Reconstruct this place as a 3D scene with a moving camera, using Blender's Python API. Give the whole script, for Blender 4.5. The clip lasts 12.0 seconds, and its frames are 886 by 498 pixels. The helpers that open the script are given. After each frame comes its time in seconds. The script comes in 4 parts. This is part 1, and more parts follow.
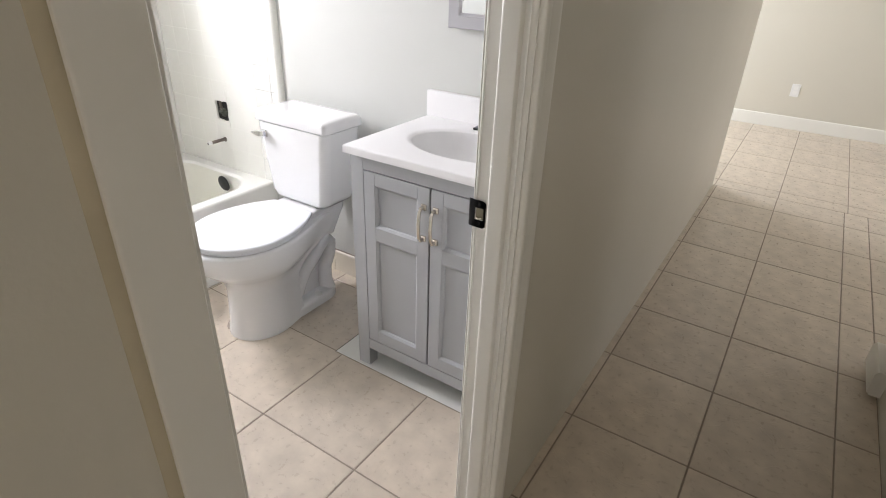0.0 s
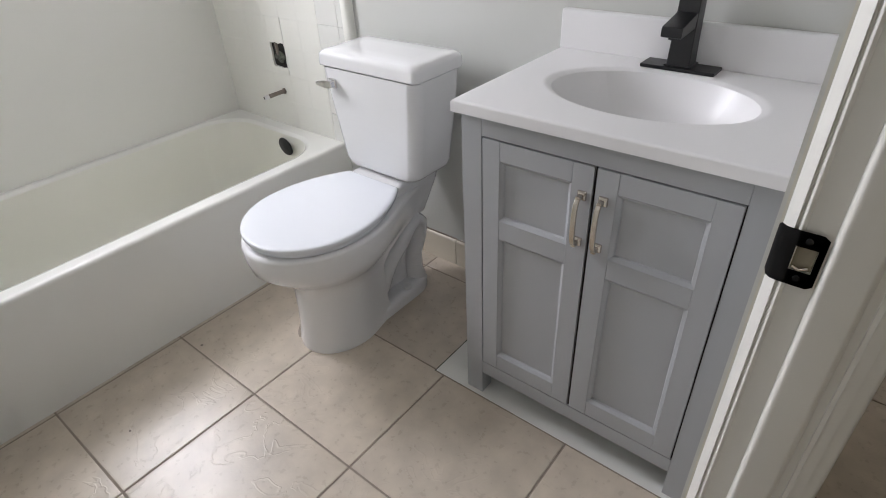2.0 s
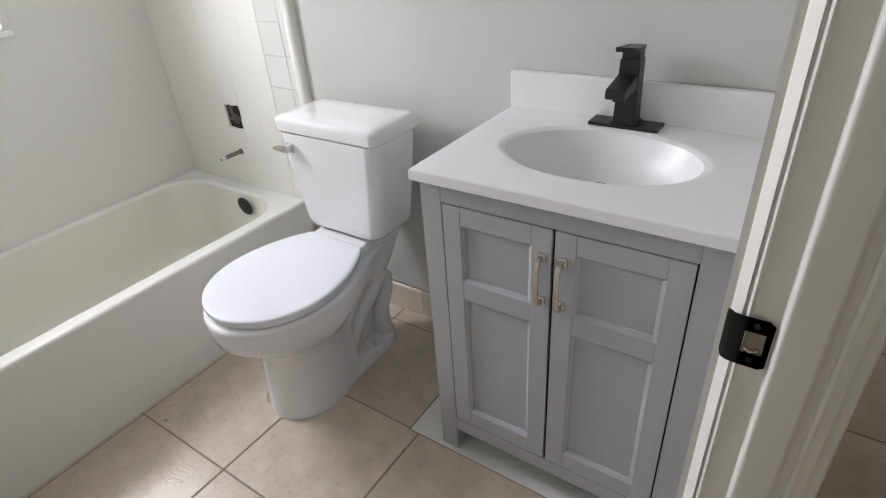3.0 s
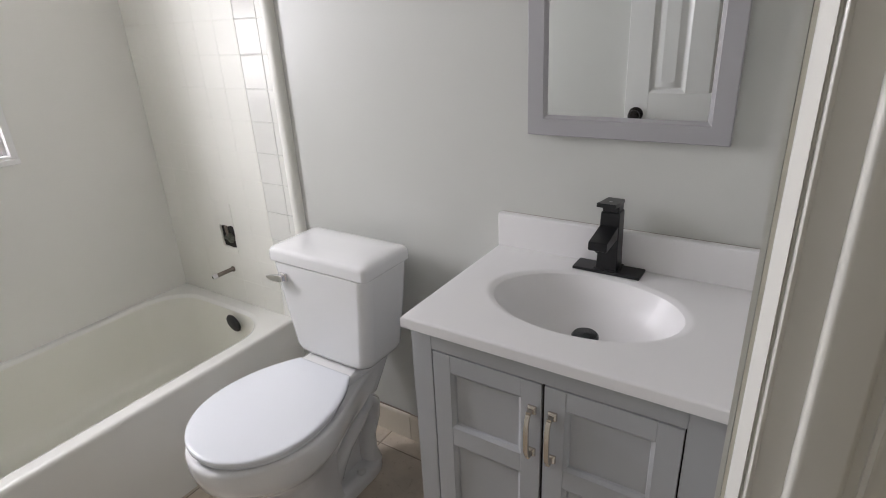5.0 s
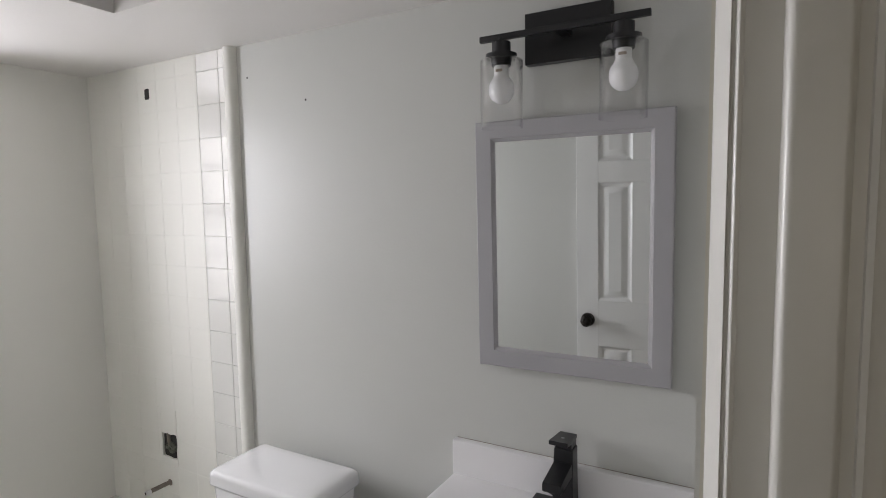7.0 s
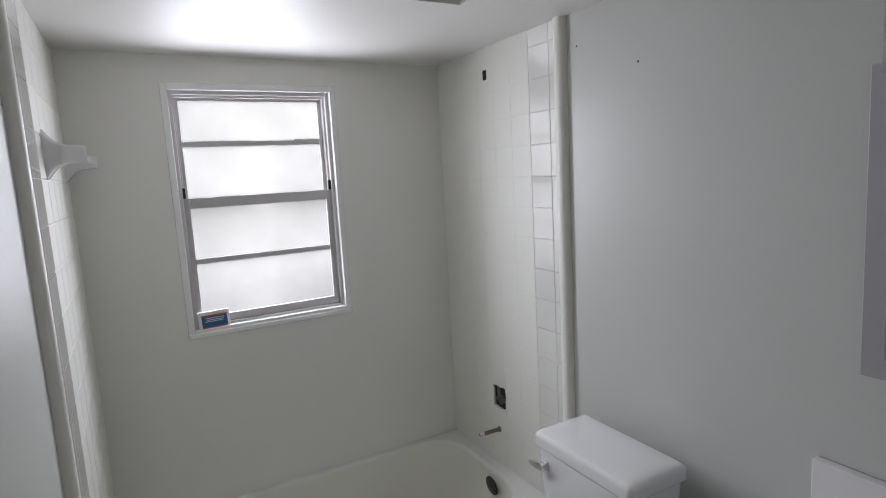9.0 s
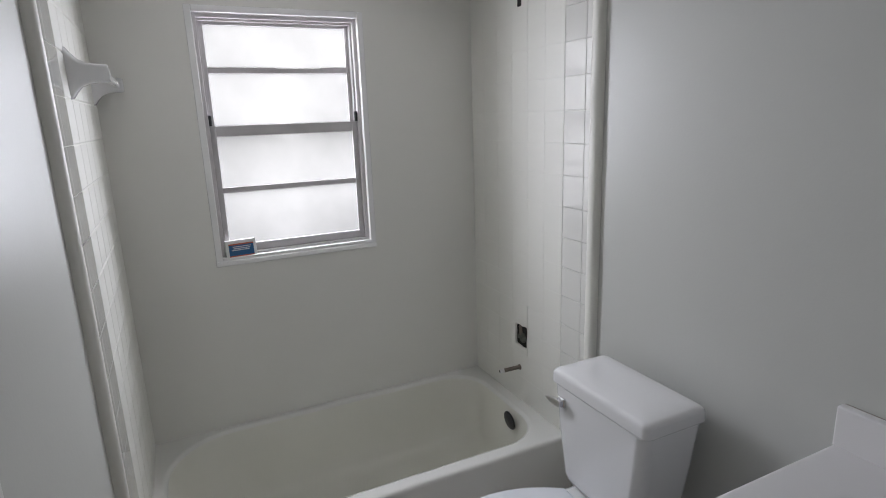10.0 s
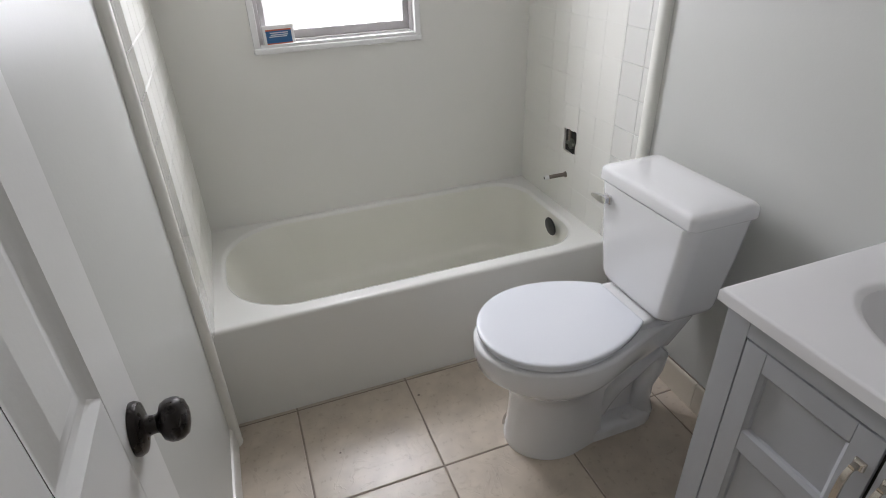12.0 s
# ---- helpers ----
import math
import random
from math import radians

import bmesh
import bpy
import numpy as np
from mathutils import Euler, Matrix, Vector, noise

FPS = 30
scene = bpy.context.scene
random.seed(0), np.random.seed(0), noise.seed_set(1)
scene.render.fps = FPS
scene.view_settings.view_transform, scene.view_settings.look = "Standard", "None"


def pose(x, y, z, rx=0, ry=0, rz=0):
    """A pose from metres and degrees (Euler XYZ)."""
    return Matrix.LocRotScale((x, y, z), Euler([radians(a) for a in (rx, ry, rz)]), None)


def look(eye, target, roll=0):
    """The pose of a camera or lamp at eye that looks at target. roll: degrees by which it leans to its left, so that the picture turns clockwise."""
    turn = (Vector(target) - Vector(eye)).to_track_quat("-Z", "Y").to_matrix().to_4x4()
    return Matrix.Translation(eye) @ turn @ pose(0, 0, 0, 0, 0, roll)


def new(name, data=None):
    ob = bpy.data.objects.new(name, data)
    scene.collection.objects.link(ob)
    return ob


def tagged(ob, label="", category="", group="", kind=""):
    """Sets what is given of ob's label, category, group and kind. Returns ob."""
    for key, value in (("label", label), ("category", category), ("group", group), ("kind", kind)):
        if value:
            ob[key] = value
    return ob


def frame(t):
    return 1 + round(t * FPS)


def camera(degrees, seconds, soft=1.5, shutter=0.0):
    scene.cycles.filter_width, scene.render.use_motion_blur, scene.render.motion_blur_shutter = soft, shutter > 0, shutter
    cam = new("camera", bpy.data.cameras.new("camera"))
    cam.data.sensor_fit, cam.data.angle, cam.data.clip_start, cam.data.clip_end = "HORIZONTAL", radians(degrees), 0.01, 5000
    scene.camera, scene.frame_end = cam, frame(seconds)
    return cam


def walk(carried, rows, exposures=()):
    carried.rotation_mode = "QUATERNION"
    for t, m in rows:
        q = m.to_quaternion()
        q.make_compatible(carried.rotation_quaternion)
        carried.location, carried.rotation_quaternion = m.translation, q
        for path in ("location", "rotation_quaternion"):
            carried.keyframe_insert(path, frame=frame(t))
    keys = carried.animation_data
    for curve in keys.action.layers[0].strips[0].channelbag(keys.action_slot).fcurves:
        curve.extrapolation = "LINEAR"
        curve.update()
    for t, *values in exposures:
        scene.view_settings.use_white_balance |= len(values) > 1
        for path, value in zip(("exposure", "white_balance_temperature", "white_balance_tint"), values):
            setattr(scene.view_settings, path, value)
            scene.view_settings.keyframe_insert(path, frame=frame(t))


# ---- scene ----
cam = camera(77.0, 12.0, soft=1.0)
PATH = [
    (0, (0.439, -0.206, 1.41), (-0.509, 1.283, 0.469), 2.0),
    (0.5, (0.251, -0.014, 1.39), (-0.903, 1.273, 0.384), 0.2),
    (1, (0.097, 0.156, 1.362), (-1.136, 1.323, 0.303), -0.2),
    (1.5, (0.01, 0.186, 1.319), (-1.215, 1.34, 0.238), -2.6),
    (2, (-0.042, 0.164, 1.262), (-1.11, 1.426, 0.136), -3.0),
    (2.5, (-0.048, 0.175, 1.299), (-1.062, 1.505, 0.203), -4.3),
    (2.7, (-0.05, 0.185, 1.311), (-1.056, 1.546, 0.245), -4.5),
    (4.3, (-0.073, 0.203, 1.376), (-1.069, 1.665, 0.444), -2.6),
    (4.5, (-0.071, 0.2, 1.379), (-1.09, 1.679, 0.5), -2.4),
    (5, (-0.074, 0.217, 1.457), (-1.1, 1.757, 0.697), -2.8),
    (5.5, (-0.078, 0.242, 1.543), (-1.087, 1.858, 0.933), -3.0),
    (6, (-0.052, 0.223, 1.555), (-1.06, 1.908, 1.173), -1.8),
    (6.5, (-0.055, 0.232, 1.589), (-1.021, 1.967, 1.356), -0.8),
    (6.7, (-0.05, 0.237, 1.604), (-1.01, 1.981, 1.406), -0.7),
    (8.3, (-0.047, 0.280, 1.596), (-1.553, 1.566, 1.524), -3.1),
    (8.5, (-0.065, 0.3, 1.598), (-1.708, 1.434, 1.481), -3.1),
    (9, (-0.109, 0.262, 1.634), (-1.85, 1.207, 1.363), -3.2),
    (9.5, (-0.112, 0.248, 1.608), (-1.859, 1.15, 1.243), -3.2),
    (10, (-0.121, 0.289, 1.598), (-1.883, 1.114, 1.134), -2.0),
    (10.5, (-0.145, 0.309, 1.559), (-1.918, 1.014, 0.96), -1.6),
    (11, (-0.125, 0.285, 1.538), (-1.865, 0.93, 0.79), -1.6),
    (11.5, (-0.124, 0.279, 1.492), (-1.804, 0.887, 0.594), -1.6),
    (12, (-0.128, 0.285, 1.46), (-1.753, 0.868, 0.451), -1.9),
]
EXPOSURES = [(0.0, 0.9, 6300, 14), (1.0, 0.28, 6250, 13), (2.0, 0.23, 6200, 13), (4.5, 0.06, 6350, 14), (5.5, -0.16, 6360, 14), (6.5, -0.22, 6380, 14), (8.5, -0.8, 6100, 13), (9.5, -0.87, 6020, 13), (10.5, -0.75, 6110, 13), (11.0, -0.65, 6110, 13), (12.0, -0.19, 6200, 13)]
walk(cam, [(t, look(eye, target, roll)) for t, eye, target, roll in PATH], EXPOSURES)

# ---- world and light ----
world = bpy.data.worlds.new("world")
scene.world = world
world.use_nodes = True
wn = world.node_tree.nodes
sky = wn.new("ShaderNodeTexSky")
sky.sky_type, sky.sun_disc = "NISHITA", False
sky.sun_elevation, sky.sun_rotation = radians(53), radians(0)
world.node_tree.links.new(sky.outputs[0], wn["Background"].inputs[0])
wn["Background"].inputs[1].default_value = 0.08

sun = new("sun", bpy.data.lights.new("sun", "SUN"))
sun.data.energy, sun.data.angle, sun.data.color = 2.0, radians(0.5), (1.0, 0.95, 0.88)
sun.matrix_world = look((0, 6, 8), (0, 0, 0))


def opening_light(name, m, sx, sy, watts, colour):
    ob = new(name, bpy.data.lights.new(name, "AREA"))
    ob.data.shape, ob.data.size, ob.data.size_y = "RECTANGLE", sx, sy
    ob.data.energy, ob.data.color = watts, colour
    ob.matrix_world = m
    return ob


opening_light("sky_light_bath", look((-2.68, 0.706, 1.62), (0, 0.706, 0.85)), 0.58, 0.88, 46, (0.985, 0.975, 1.0)).data.spread = radians(178)
opening_light("sky_light_room", look((3.55, 4.6, 1.35), (0, 4.6, 1.2)), 1.5, 1.2, 18, (1.0, 0.96, 0.9))
opening_light("sky_light_side", look((-2.05, 5.1, 1.4), (0, 5.1, 1.0)), 1.2, 1.1, 40, (0.95, 0.98, 1.0))
# Added warm fill for the hall; no such source is seen.
opening_light("fill_light_hall", look((0.5, -2.08, 1.4), (0.5, 0, 1.0)), 0.6, 1.0, 3.6, (1.0, 0.86, 0.66))

# ---- materials ----


def material(name, colour, rough=0.5, metal=0.0, vary=0.06, scale=6.0, bump=0.0, bump_scale=120.0, fine=0.0, coat=0.0, spec=0.5, per_piece=0.0, rough_vary=0.05):
    m = bpy.data.materials.new(name)
    m.use_nodes = True
    nt, n = m.node_tree, m.node_tree.nodes
    b = n["Principled BSDF"]
    b.inputs["Roughness"].default_value, b.inputs["Metallic"].default_value = rough, metal
    b.inputs["Specular IOR Level"].default_value = spec
    if coat:
        b.inputs["Coat Weight"].default_value, b.inputs["Coat Roughness"].default_value = coat, 0.06
    tc = n.new("ShaderNodeTexCoord")
    big = n.new("ShaderNodeTexNoise")
    big.inputs["Scale"].default_value, big.inputs["Detail"].default_value = scale, 6
    nt.links.new(tc.outputs["Object"], big.inputs["Vector"])
    ramp = n.new("ShaderNodeMix")
    ramp.data_type = "RGBA"
    ramp.inputs["A"].default_value = (*[c * (1 - vary) for c in colour], 1)
    ramp.inputs["B"].default_value = (*[min(1, c * (1 + vary)) for c in colour], 1)
    nt.links.new(big.outputs["Fac"], ramp.inputs["Factor"])
    out = ramp.outputs["Result"]
    if per_piece:
        info = n.new("ShaderNodeObjectInfo")
        mul = n.new("ShaderNodeMapRange")
        mul.inputs["To Min"].default_value, mul.inputs["To Max"].default_value = 1 - per_piece, 1 + per_piece
        nt.links.new(info.outputs["Random"], mul.inputs["Value"])
        sc = n.new("ShaderNodeVectorMath")
        sc.operation = "SCALE"
        nt.links.new(out, sc.inputs[0])
        nt.links.new(mul.outputs[0], sc.inputs["Scale"])
        out = sc.outputs[0]
    nt.links.new(out, b.inputs["Base Color"])
    if rough_vary:
        rr_ = n.new("ShaderNodeMapRange")
        rr_.inputs["To Min"].default_value, rr_.inputs["To Max"].default_value = max(0.02, rough - rough_vary), min(1, rough + rough_vary)
        mid = n.new("ShaderNodeTexNoise")
        mid.inputs["Scale"].default_value, mid.inputs["Detail"].default_value = scale * 4, 4
        nt.links.new(tc.outputs["Object"], mid.inputs["Vector"])
        nt.links.new(mid.outputs["Fac"], rr_.inputs["Value"])
        nt.links.new(rr_.outputs[0], b.inputs["Roughness"])
    if bump:
        bn = n.new("ShaderNodeTexNoise")
        bn.inputs["Scale"].default_value, bn.inputs["Detail"].default_value = bump_scale, 3
        nt.links.new(tc.outputs["Object"], bn.inputs["Vector"])
        bp = n.new("ShaderNodeBump")
        bp.inputs["Strength"].default_value, bp.inputs["Distance"].default_value = bump, 0.002
        nt.links.new(bn.outputs["Fac"], bp.inputs["Height"])
        nt.links.new(bp.outputs[0], b.inputs["Normal"])
        if coat:
            nt.links.new(bp.outputs[0], b.inputs["Coat Normal"])
    return m


def floor_tile_material():
    """Beige stone-look ceramic: cloudy colour, cleft relief with sharp-edged chips, low gloss, some dark specks."""
    m = material("floor_tile", (0.555, 0.483, 0.395), 0.30, vary=0.30, scale=12.0, per_piece=0.05, rough_vary=0.1)
    nt, n = m.node_tree, m.node_tree.nodes
    b = n["Principled BSDF"]
    tc = n.new("ShaderNodeTexCoord")
    geo = n.new("ShaderNodeNewGeometry")
    cloud = n.new("ShaderNodeTexNoise")
    cloud.inputs["Scale"].default_value, cloud.inputs["Detail"].default_value, cloud.inputs["Distortion"].default_value = 8, 3, 1.1
    nt.links.new(geo.outputs["Position"], cloud.inputs["Vector"])
    step = n.new("ShaderNodeValToRGB")
    step.color_ramp.elements[0].position, step.color_ramp.elements[1].position = 0.535, 0.556
    last = step.color_ramp.elements.new(0.585)
    last.color = (0, 0, 0, 1)
    nt.links.new(cloud.outputs["Fac"], step.inputs["Fac"])
    low = n.new("ShaderNodeTexNoise")
    low.inputs["Scale"].default_value, low.inputs["Detail"].default_value = 14, 5
    nt.links.new(geo.outputs["Position"], low.inputs["Vector"])
    add = n.new("ShaderNodeMath")
    add.operation = "MULTIPLY_ADD"
    add.inputs[1].default_value = 0.5
    nt.links.new(step.outputs["Color"], add.inputs[0])
    nt.links.new(low.outputs["Fac"], add.inputs[2])
    # a few dark pits
    pit = n.new("ShaderNodeTexVoronoi")
    pit.inputs["Scale"].default_value = 6.5
    nt.links.new(geo.outputs["Position"], pit.inputs["Vector"])
    near = n.new("ShaderNodeMath")
    near.operation, near.inputs[1].default_value = "LESS_THAN", 0.036
    nt.links.new(pit.outputs["Distance"], near.inputs[0])
    few = n.new("ShaderNodeMath")
    few.operation, few.inputs[1].default_value = "GREATER_THAN", 0.72
    split = n.new("ShaderNodeSeparateColor")
    nt.links.new(pit.outputs["Color"], split.inputs[0])
    nt.links.new(split.outputs[0], few.inputs[0])
    both = n.new("ShaderNodeMath")
    both.operation = "MULTIPLY"
    nt.links.new(near.outputs[0], both.inputs[0])
    nt.links.new(few.outputs[0], both.inputs[1])
    dirt = n.new("ShaderNodeMix")
    dirt.data_type = "RGBA"
    dirt.inputs["B"].default_value = (0.20, 0.165, 0.14, 1)
    old = b.inputs["Base Color"].links[0].from_socket
    nt.links.new(both.outputs[0], dirt.inputs["Factor"])
    nt.links.new(old, dirt.inputs["A"])
    nt.links.new(dirt.outputs["Result"], b.inputs["Base Color"])
    bp = n.new("ShaderNodeBump")
    bp.inputs["Strength"].default_value, bp.inputs["Distance"].default_value = 0.26, 0.003
    nt.links.new(add.outputs[0], bp.inputs["Height"])
    nt.links.new(bp.outputs[0], b.inputs["Normal"])
    return m


def plain(name, colour, rough=0.5, metal=0.0):
    return material(name, colour, rough, metal, vary=0.03, scale=20, rough_vary=0.03)


PAINT = material("wall_paint", (0.58, 0.585, 0.555), 0.36, vary=0.025, scale=2.0, bump=0.16, bump_scale=110, rough_vary=0.05, spec=0.30)
HALL_PAINT = material("hall_paint", (0.60, 0.575, 0.50), 0.42, vary=0.03, scale=2.0, bump=0.12, bump_scale=160)
CEILING = material("ceiling_paint", (0.76, 0.74, 0.715), 0.5, vary=0.03, scale=3.0, bump=0.15, bump_scale=90)
GLAZE = material("reglazed_tile", (0.80, 0.796, 0.742), 0.37, vary=0.012, scale=4.0, bump=0.03, bump_scale=60, spec=0.17, rough_vary=0.0)
GLAZE_FLAT = material("reglazed_wall", (0.79, 0.786, 0.742), 0.32, vary=0.015, scale=3.0, bump=0.03, bump_scale=120, rough_vary=0.0)
FLOOR_TILE = floor_tile_material()
GROUT = material("grout", (0.29, 0.245, 0.20), 0.9, vary=0.2, scale=30, bump=0.4, bump_scale=300)
TRIM_WHITE = material("trim_paint", (0.76, 0.75, 0.70), 0.30, vary=0.02, scale=5, bump=0.10, bump_scale=140, rough_vary=0.02)
# Trim white made lighter; the window's grazing light is put into the colour.
SURROUND = material("surround_lit_white", (0.86, 0.86, 0.85), 0.2, vary=0.02, scale=6, bump=0.05, bump_scale=80, rough_vary=0.02)
GLOSS_TILE = material("glossy_tile", (0.80, 0.80, 0.76), 0.05, vary=0.015, scale=9, bump=0.07, bump_scale=14, coat=1.0, spec=1.0, rough_vary=0.0)
GLOSS_TILE.node_tree.nodes["Principled BSDF"].inputs["Coat IOR"].default_value = 1.75
CAULK = material("old_caulk", (0.47, 0.42, 0.31), 0.6, vary=0.15, scale=20)
DOOR_WHITE = material("door_paint", (0.78, 0.78, 0.76), 0.30, vary=0.02, scale=6, bump=0.12, bump_scale=120, rough_vary=0.02)
TUB_WHITE = material("tub_enamel", (0.80, 0.80, 0.76), 0.12, vary=0.02, scale=5, coat=0.4, rough_vary=0.04)
TUB_CREAM = material("tub_basin_enamel", (0.78, 0.775, 0.70), 0.28, vary=0.012, scale=4, rough_vary=0.0)
CHINA = material("vitreous_china", (0.80, 0.80, 0.80), 0.08, vary=0.015, scale=5, coat=0.5, rough_vary=0.02)
SEAT = material("seat_plastic", (0.78, 0.80, 0.84), 0.14, vary=0.01, scale=5, rough_vary=0.03)
MARBLE = material("cultured_marble", (0.80, 0.79, 0.79), 0.36, vary=0.012, scale=9, coat=0.05, rough_vary=0.0)
GREY_PAINT = material("cabinet_paint", (0.405, 0.415, 0.43), 0.36, vary=0.03, scale=8, bump=0.06, bump_scale=200)
GREY_FRAME = material("mirror_frame_paint", (0.395, 0.388, 0.402), 0.42, vary=0.04, scale=9, bump=0.1, bump_scale=220)
BLACK = material("matte_black", (0.012, 0.012, 0.013), 0.34, vary=0.1, scale=20, spec=0.5)
STOPPER = material("black_satin_metal", (0.03, 0.034, 0.036), 0.22, metal=0.3, vary=0.1, scale=20)
BRONZE = material("dark_bronze", (0.022, 0.018, 0.016), 0.28, metal=0.4, vary=0.2, scale=15)
NICKEL = material("brushed_nickel", (0.62, 0.57, 0.50), 0.25, metal=1.0, vary=0.06, scale=40)
CHROME = material("chrome", (0.75, 0.75, 0.76), 0.07, metal=1.0, vary=0.02, scale=10, rough_vary=0.02)
ALUMINIUM = material("window_aluminium", (0.58, 0.56, 0.56), 0.38, metal=0.35, vary=0.1, scale=20)
# Near-black that paints shade into gaps and holes.
DARK = plain("near_black", (0.02, 0.018, 0.015), 0.9)
BRASS_OLD = material("old_brass", (0.12, 0.13, 0.10), 0.5, metal=0.5, vary=0.4, scale=60)
COPPER = material("dull_pipe", (0.22, 0.19, 0.16), 0.4, metal=0.8, vary=0.3, scale=50)
BULB = material("bulb_white", (0.85, 0.85, 0.85), 0.3, vary=0.01, scale=5)
BASE_TILE = material("base_tile", (0.66, 0.60, 0.50), 0.3, vary=0.08, scale=8, per_piece=0.05)
SHEET = material("white_underlay", (0.72, 0.72, 0.68), 0.5, vary=0.05, scale=6)
SCREW_CAP = plain("cap_white", (0.75, 0.75, 0.74), 0.3)
CARD_WHITE = plain("card_white", (0.78, 0.78, 0.76), 0.5)
CARD_BLUE = plain("card_blue", (0.03, 0.12, 0.28), 0.4)
CARD_ORANGE = plain("card_orange", (0.55, 0.12, 0.05), 0.4)
PRINT = plain("print_pale", (0.6, 0.62, 0.66), 0.5)
ROOF_SIDING = material("exterior_block", (0.5, 0.48, 0.44), 0.9, vary=0.1)

mirror_mat = bpy.data.materials.new("mirror_silver")
mirror_mat.use_nodes = True
mb = mirror_mat.node_tree.nodes["Principled BSDF"]
mb.inputs["Metallic"].default_value, mb.inputs["Roughness"].default_value = 1.0, 0.006
mb.inputs["Base Color"].default_value = (0.84, 0.86, 0.86, 1)

glass_mat = bpy.data.materials.new("clear_glass")
glass_mat.use_nodes = True
gn, gl = glass_mat.node_tree.nodes, glass_mat.node_tree.links
gn.remove(gn["Principled BSDF"])
g_t, g_g, g_m, g_f, g_p = gn.new("ShaderNodeBsdfTransparent"), gn.new("ShaderNodeBsdfGlossy"), gn.new("ShaderNodeMixShader"), gn.new("ShaderNodeLayerWeight"), gn.new("ShaderNodeMath")
g_t.inputs[0].default_value, g_g.inputs["Roughness"].default_value = (0.985, 0.985, 0.985, 1), 0.03
g_p.operation, g_p.inputs[1].default_value = "POWER", 2.3
gl.new(g_f.outputs["Facing"], g_p.inputs[0])
gl.new(g_p.outputs[0], g_m.inputs[0])
gl.new(g_t.outputs[0], g_m.inputs[1])
gl.new(g_g.outputs[0], g_m.inputs[2])
gl.new(g_m.outputs[0], gn["Material Output"].inputs[0])

frost_mat = bpy.data.materials.new("frosted_glass")
frost_mat.use_nodes = True
fn, fl = frost_mat.node_tree.nodes, frost_mat.node_tree.links
fn.remove(fn["Principled BSDF"])
f_t, f_g, f_m = fn.new("ShaderNodeBsdfTranslucent"), fn.new("ShaderNodeBsdfGlossy"), fn.new("ShaderNodeMixShader")
f_tc, f_n, f_c = fn.new("ShaderNodeTexCoord"), fn.new("ShaderNodeTexNoise"), fn.new("ShaderNodeMix")
f_n.inputs["Scale"].default_value, f_n.inputs["Detail"].default_value = 5, 6
f_c.data_type = "RGBA"
f_c.inputs["A"].default_value, f_c.inputs["B"].default_value = (0.165, 0.162, 0.152, 1), (0.265, 0.261, 0.247, 1)
fl.new(f_tc.outputs["Object"], f_n.inputs["Vector"])
fl.new(f_n.outputs["Fac"], f_c.inputs["Factor"])
fl.new(f_c.outputs["Result"], f_t.inputs[0])
f_g.inputs["Roughness"].default_value, f_m.inputs[0].default_value = 0.4, 0.06
fl.new(f_t.outputs[0], f_m.inputs[1])
fl.new(f_g.outputs[0], f_m.inputs[2])
fl.new(f_m.outputs[0], fn["Material Output"].inputs[0])

# ---- mesh helpers ----


def finish(bm, name, mat, smooth=True, angle=40):
    bmesh.ops.recalc_face_normals(bm, faces=bm.faces)
    me = bpy.data.meshes.new(name)
    for f in bm.faces:
        f.smooth = smooth
    if smooth:
        for e in bm.edges:
            if len(e.link_faces) == 2 and e.calc_face_angle(0) > radians(angle):
                e.smooth = False
    normals = []
    if smooth:
        limit = math.cos(radians(angle + 1))
        for f in bm.faces:
            f.normal_update()
        areas = {f: f.calc_area() for f in bm.faces}
        for f in bm.faces:
            for v in f.verts:
                total = Vector((0, 0, 0))
                for g in v.link_faces:
                    if g.normal.dot(f.normal) > limit:
                        total += g.normal * areas[g]
                normals.append(total.normalized() if total.length > 1e-12 else f.normal.copy())
    bm.to_mesh(me)
    bm.free()
    if normals:
        me.normals_split_custom_set(normals)
    me.materials.append(mat)
    return me


def part(name, bm, mat, parent=None, label="", smooth=True, angle=40):
    ob = new(name, finish(bm, name, mat, smooth, angle))
    if parent is not None:
        ob.parent = parent
    if label:
        ob["label"] = label
    return ob


def thing(name, label, category, at=(0, 0, 0), kind="", group=""):
    ob = new(name)
    ob.empty_display_size = 0.1
    ob.location = at
    return tagged(ob, label, category, group, kind)


def rebase(ob, at):
    """Moves a thing's origin to its base; its parts stay where they are."""
    at = Vector(at)
    for child in ob.children:
        child.location -= at
    ob.location += at
    return ob


def box(x0, x1, y0, y1, z0, z1, bevel=0.0, seg=2, bm=None):
    one = bmesh.new()
    bmesh.ops.create_cube(one, size=1)
    for v in one.verts:
        v.co = ((x0 + x1) / 2 + v.co.x * (x1 - x0), (y0 + y1) / 2 + v.co.y * (y1 - y0), (z0 + z1) / 2 + v.co.z * (z1 - z0))
    if bevel:
        bmesh.ops.bevel(one, geom=one.edges[:], offset=bevel, segments=seg, affect="EDGES", profile=0.5)
    return one if bm is None else join(bm, one)


def join(bm, other):
    me = bpy.data.meshes.new("joined")
    other.to_mesh(me)
    other.free()
    bm.from_mesh(me)
    bpy.data.meshes.remove(me)
    return bm


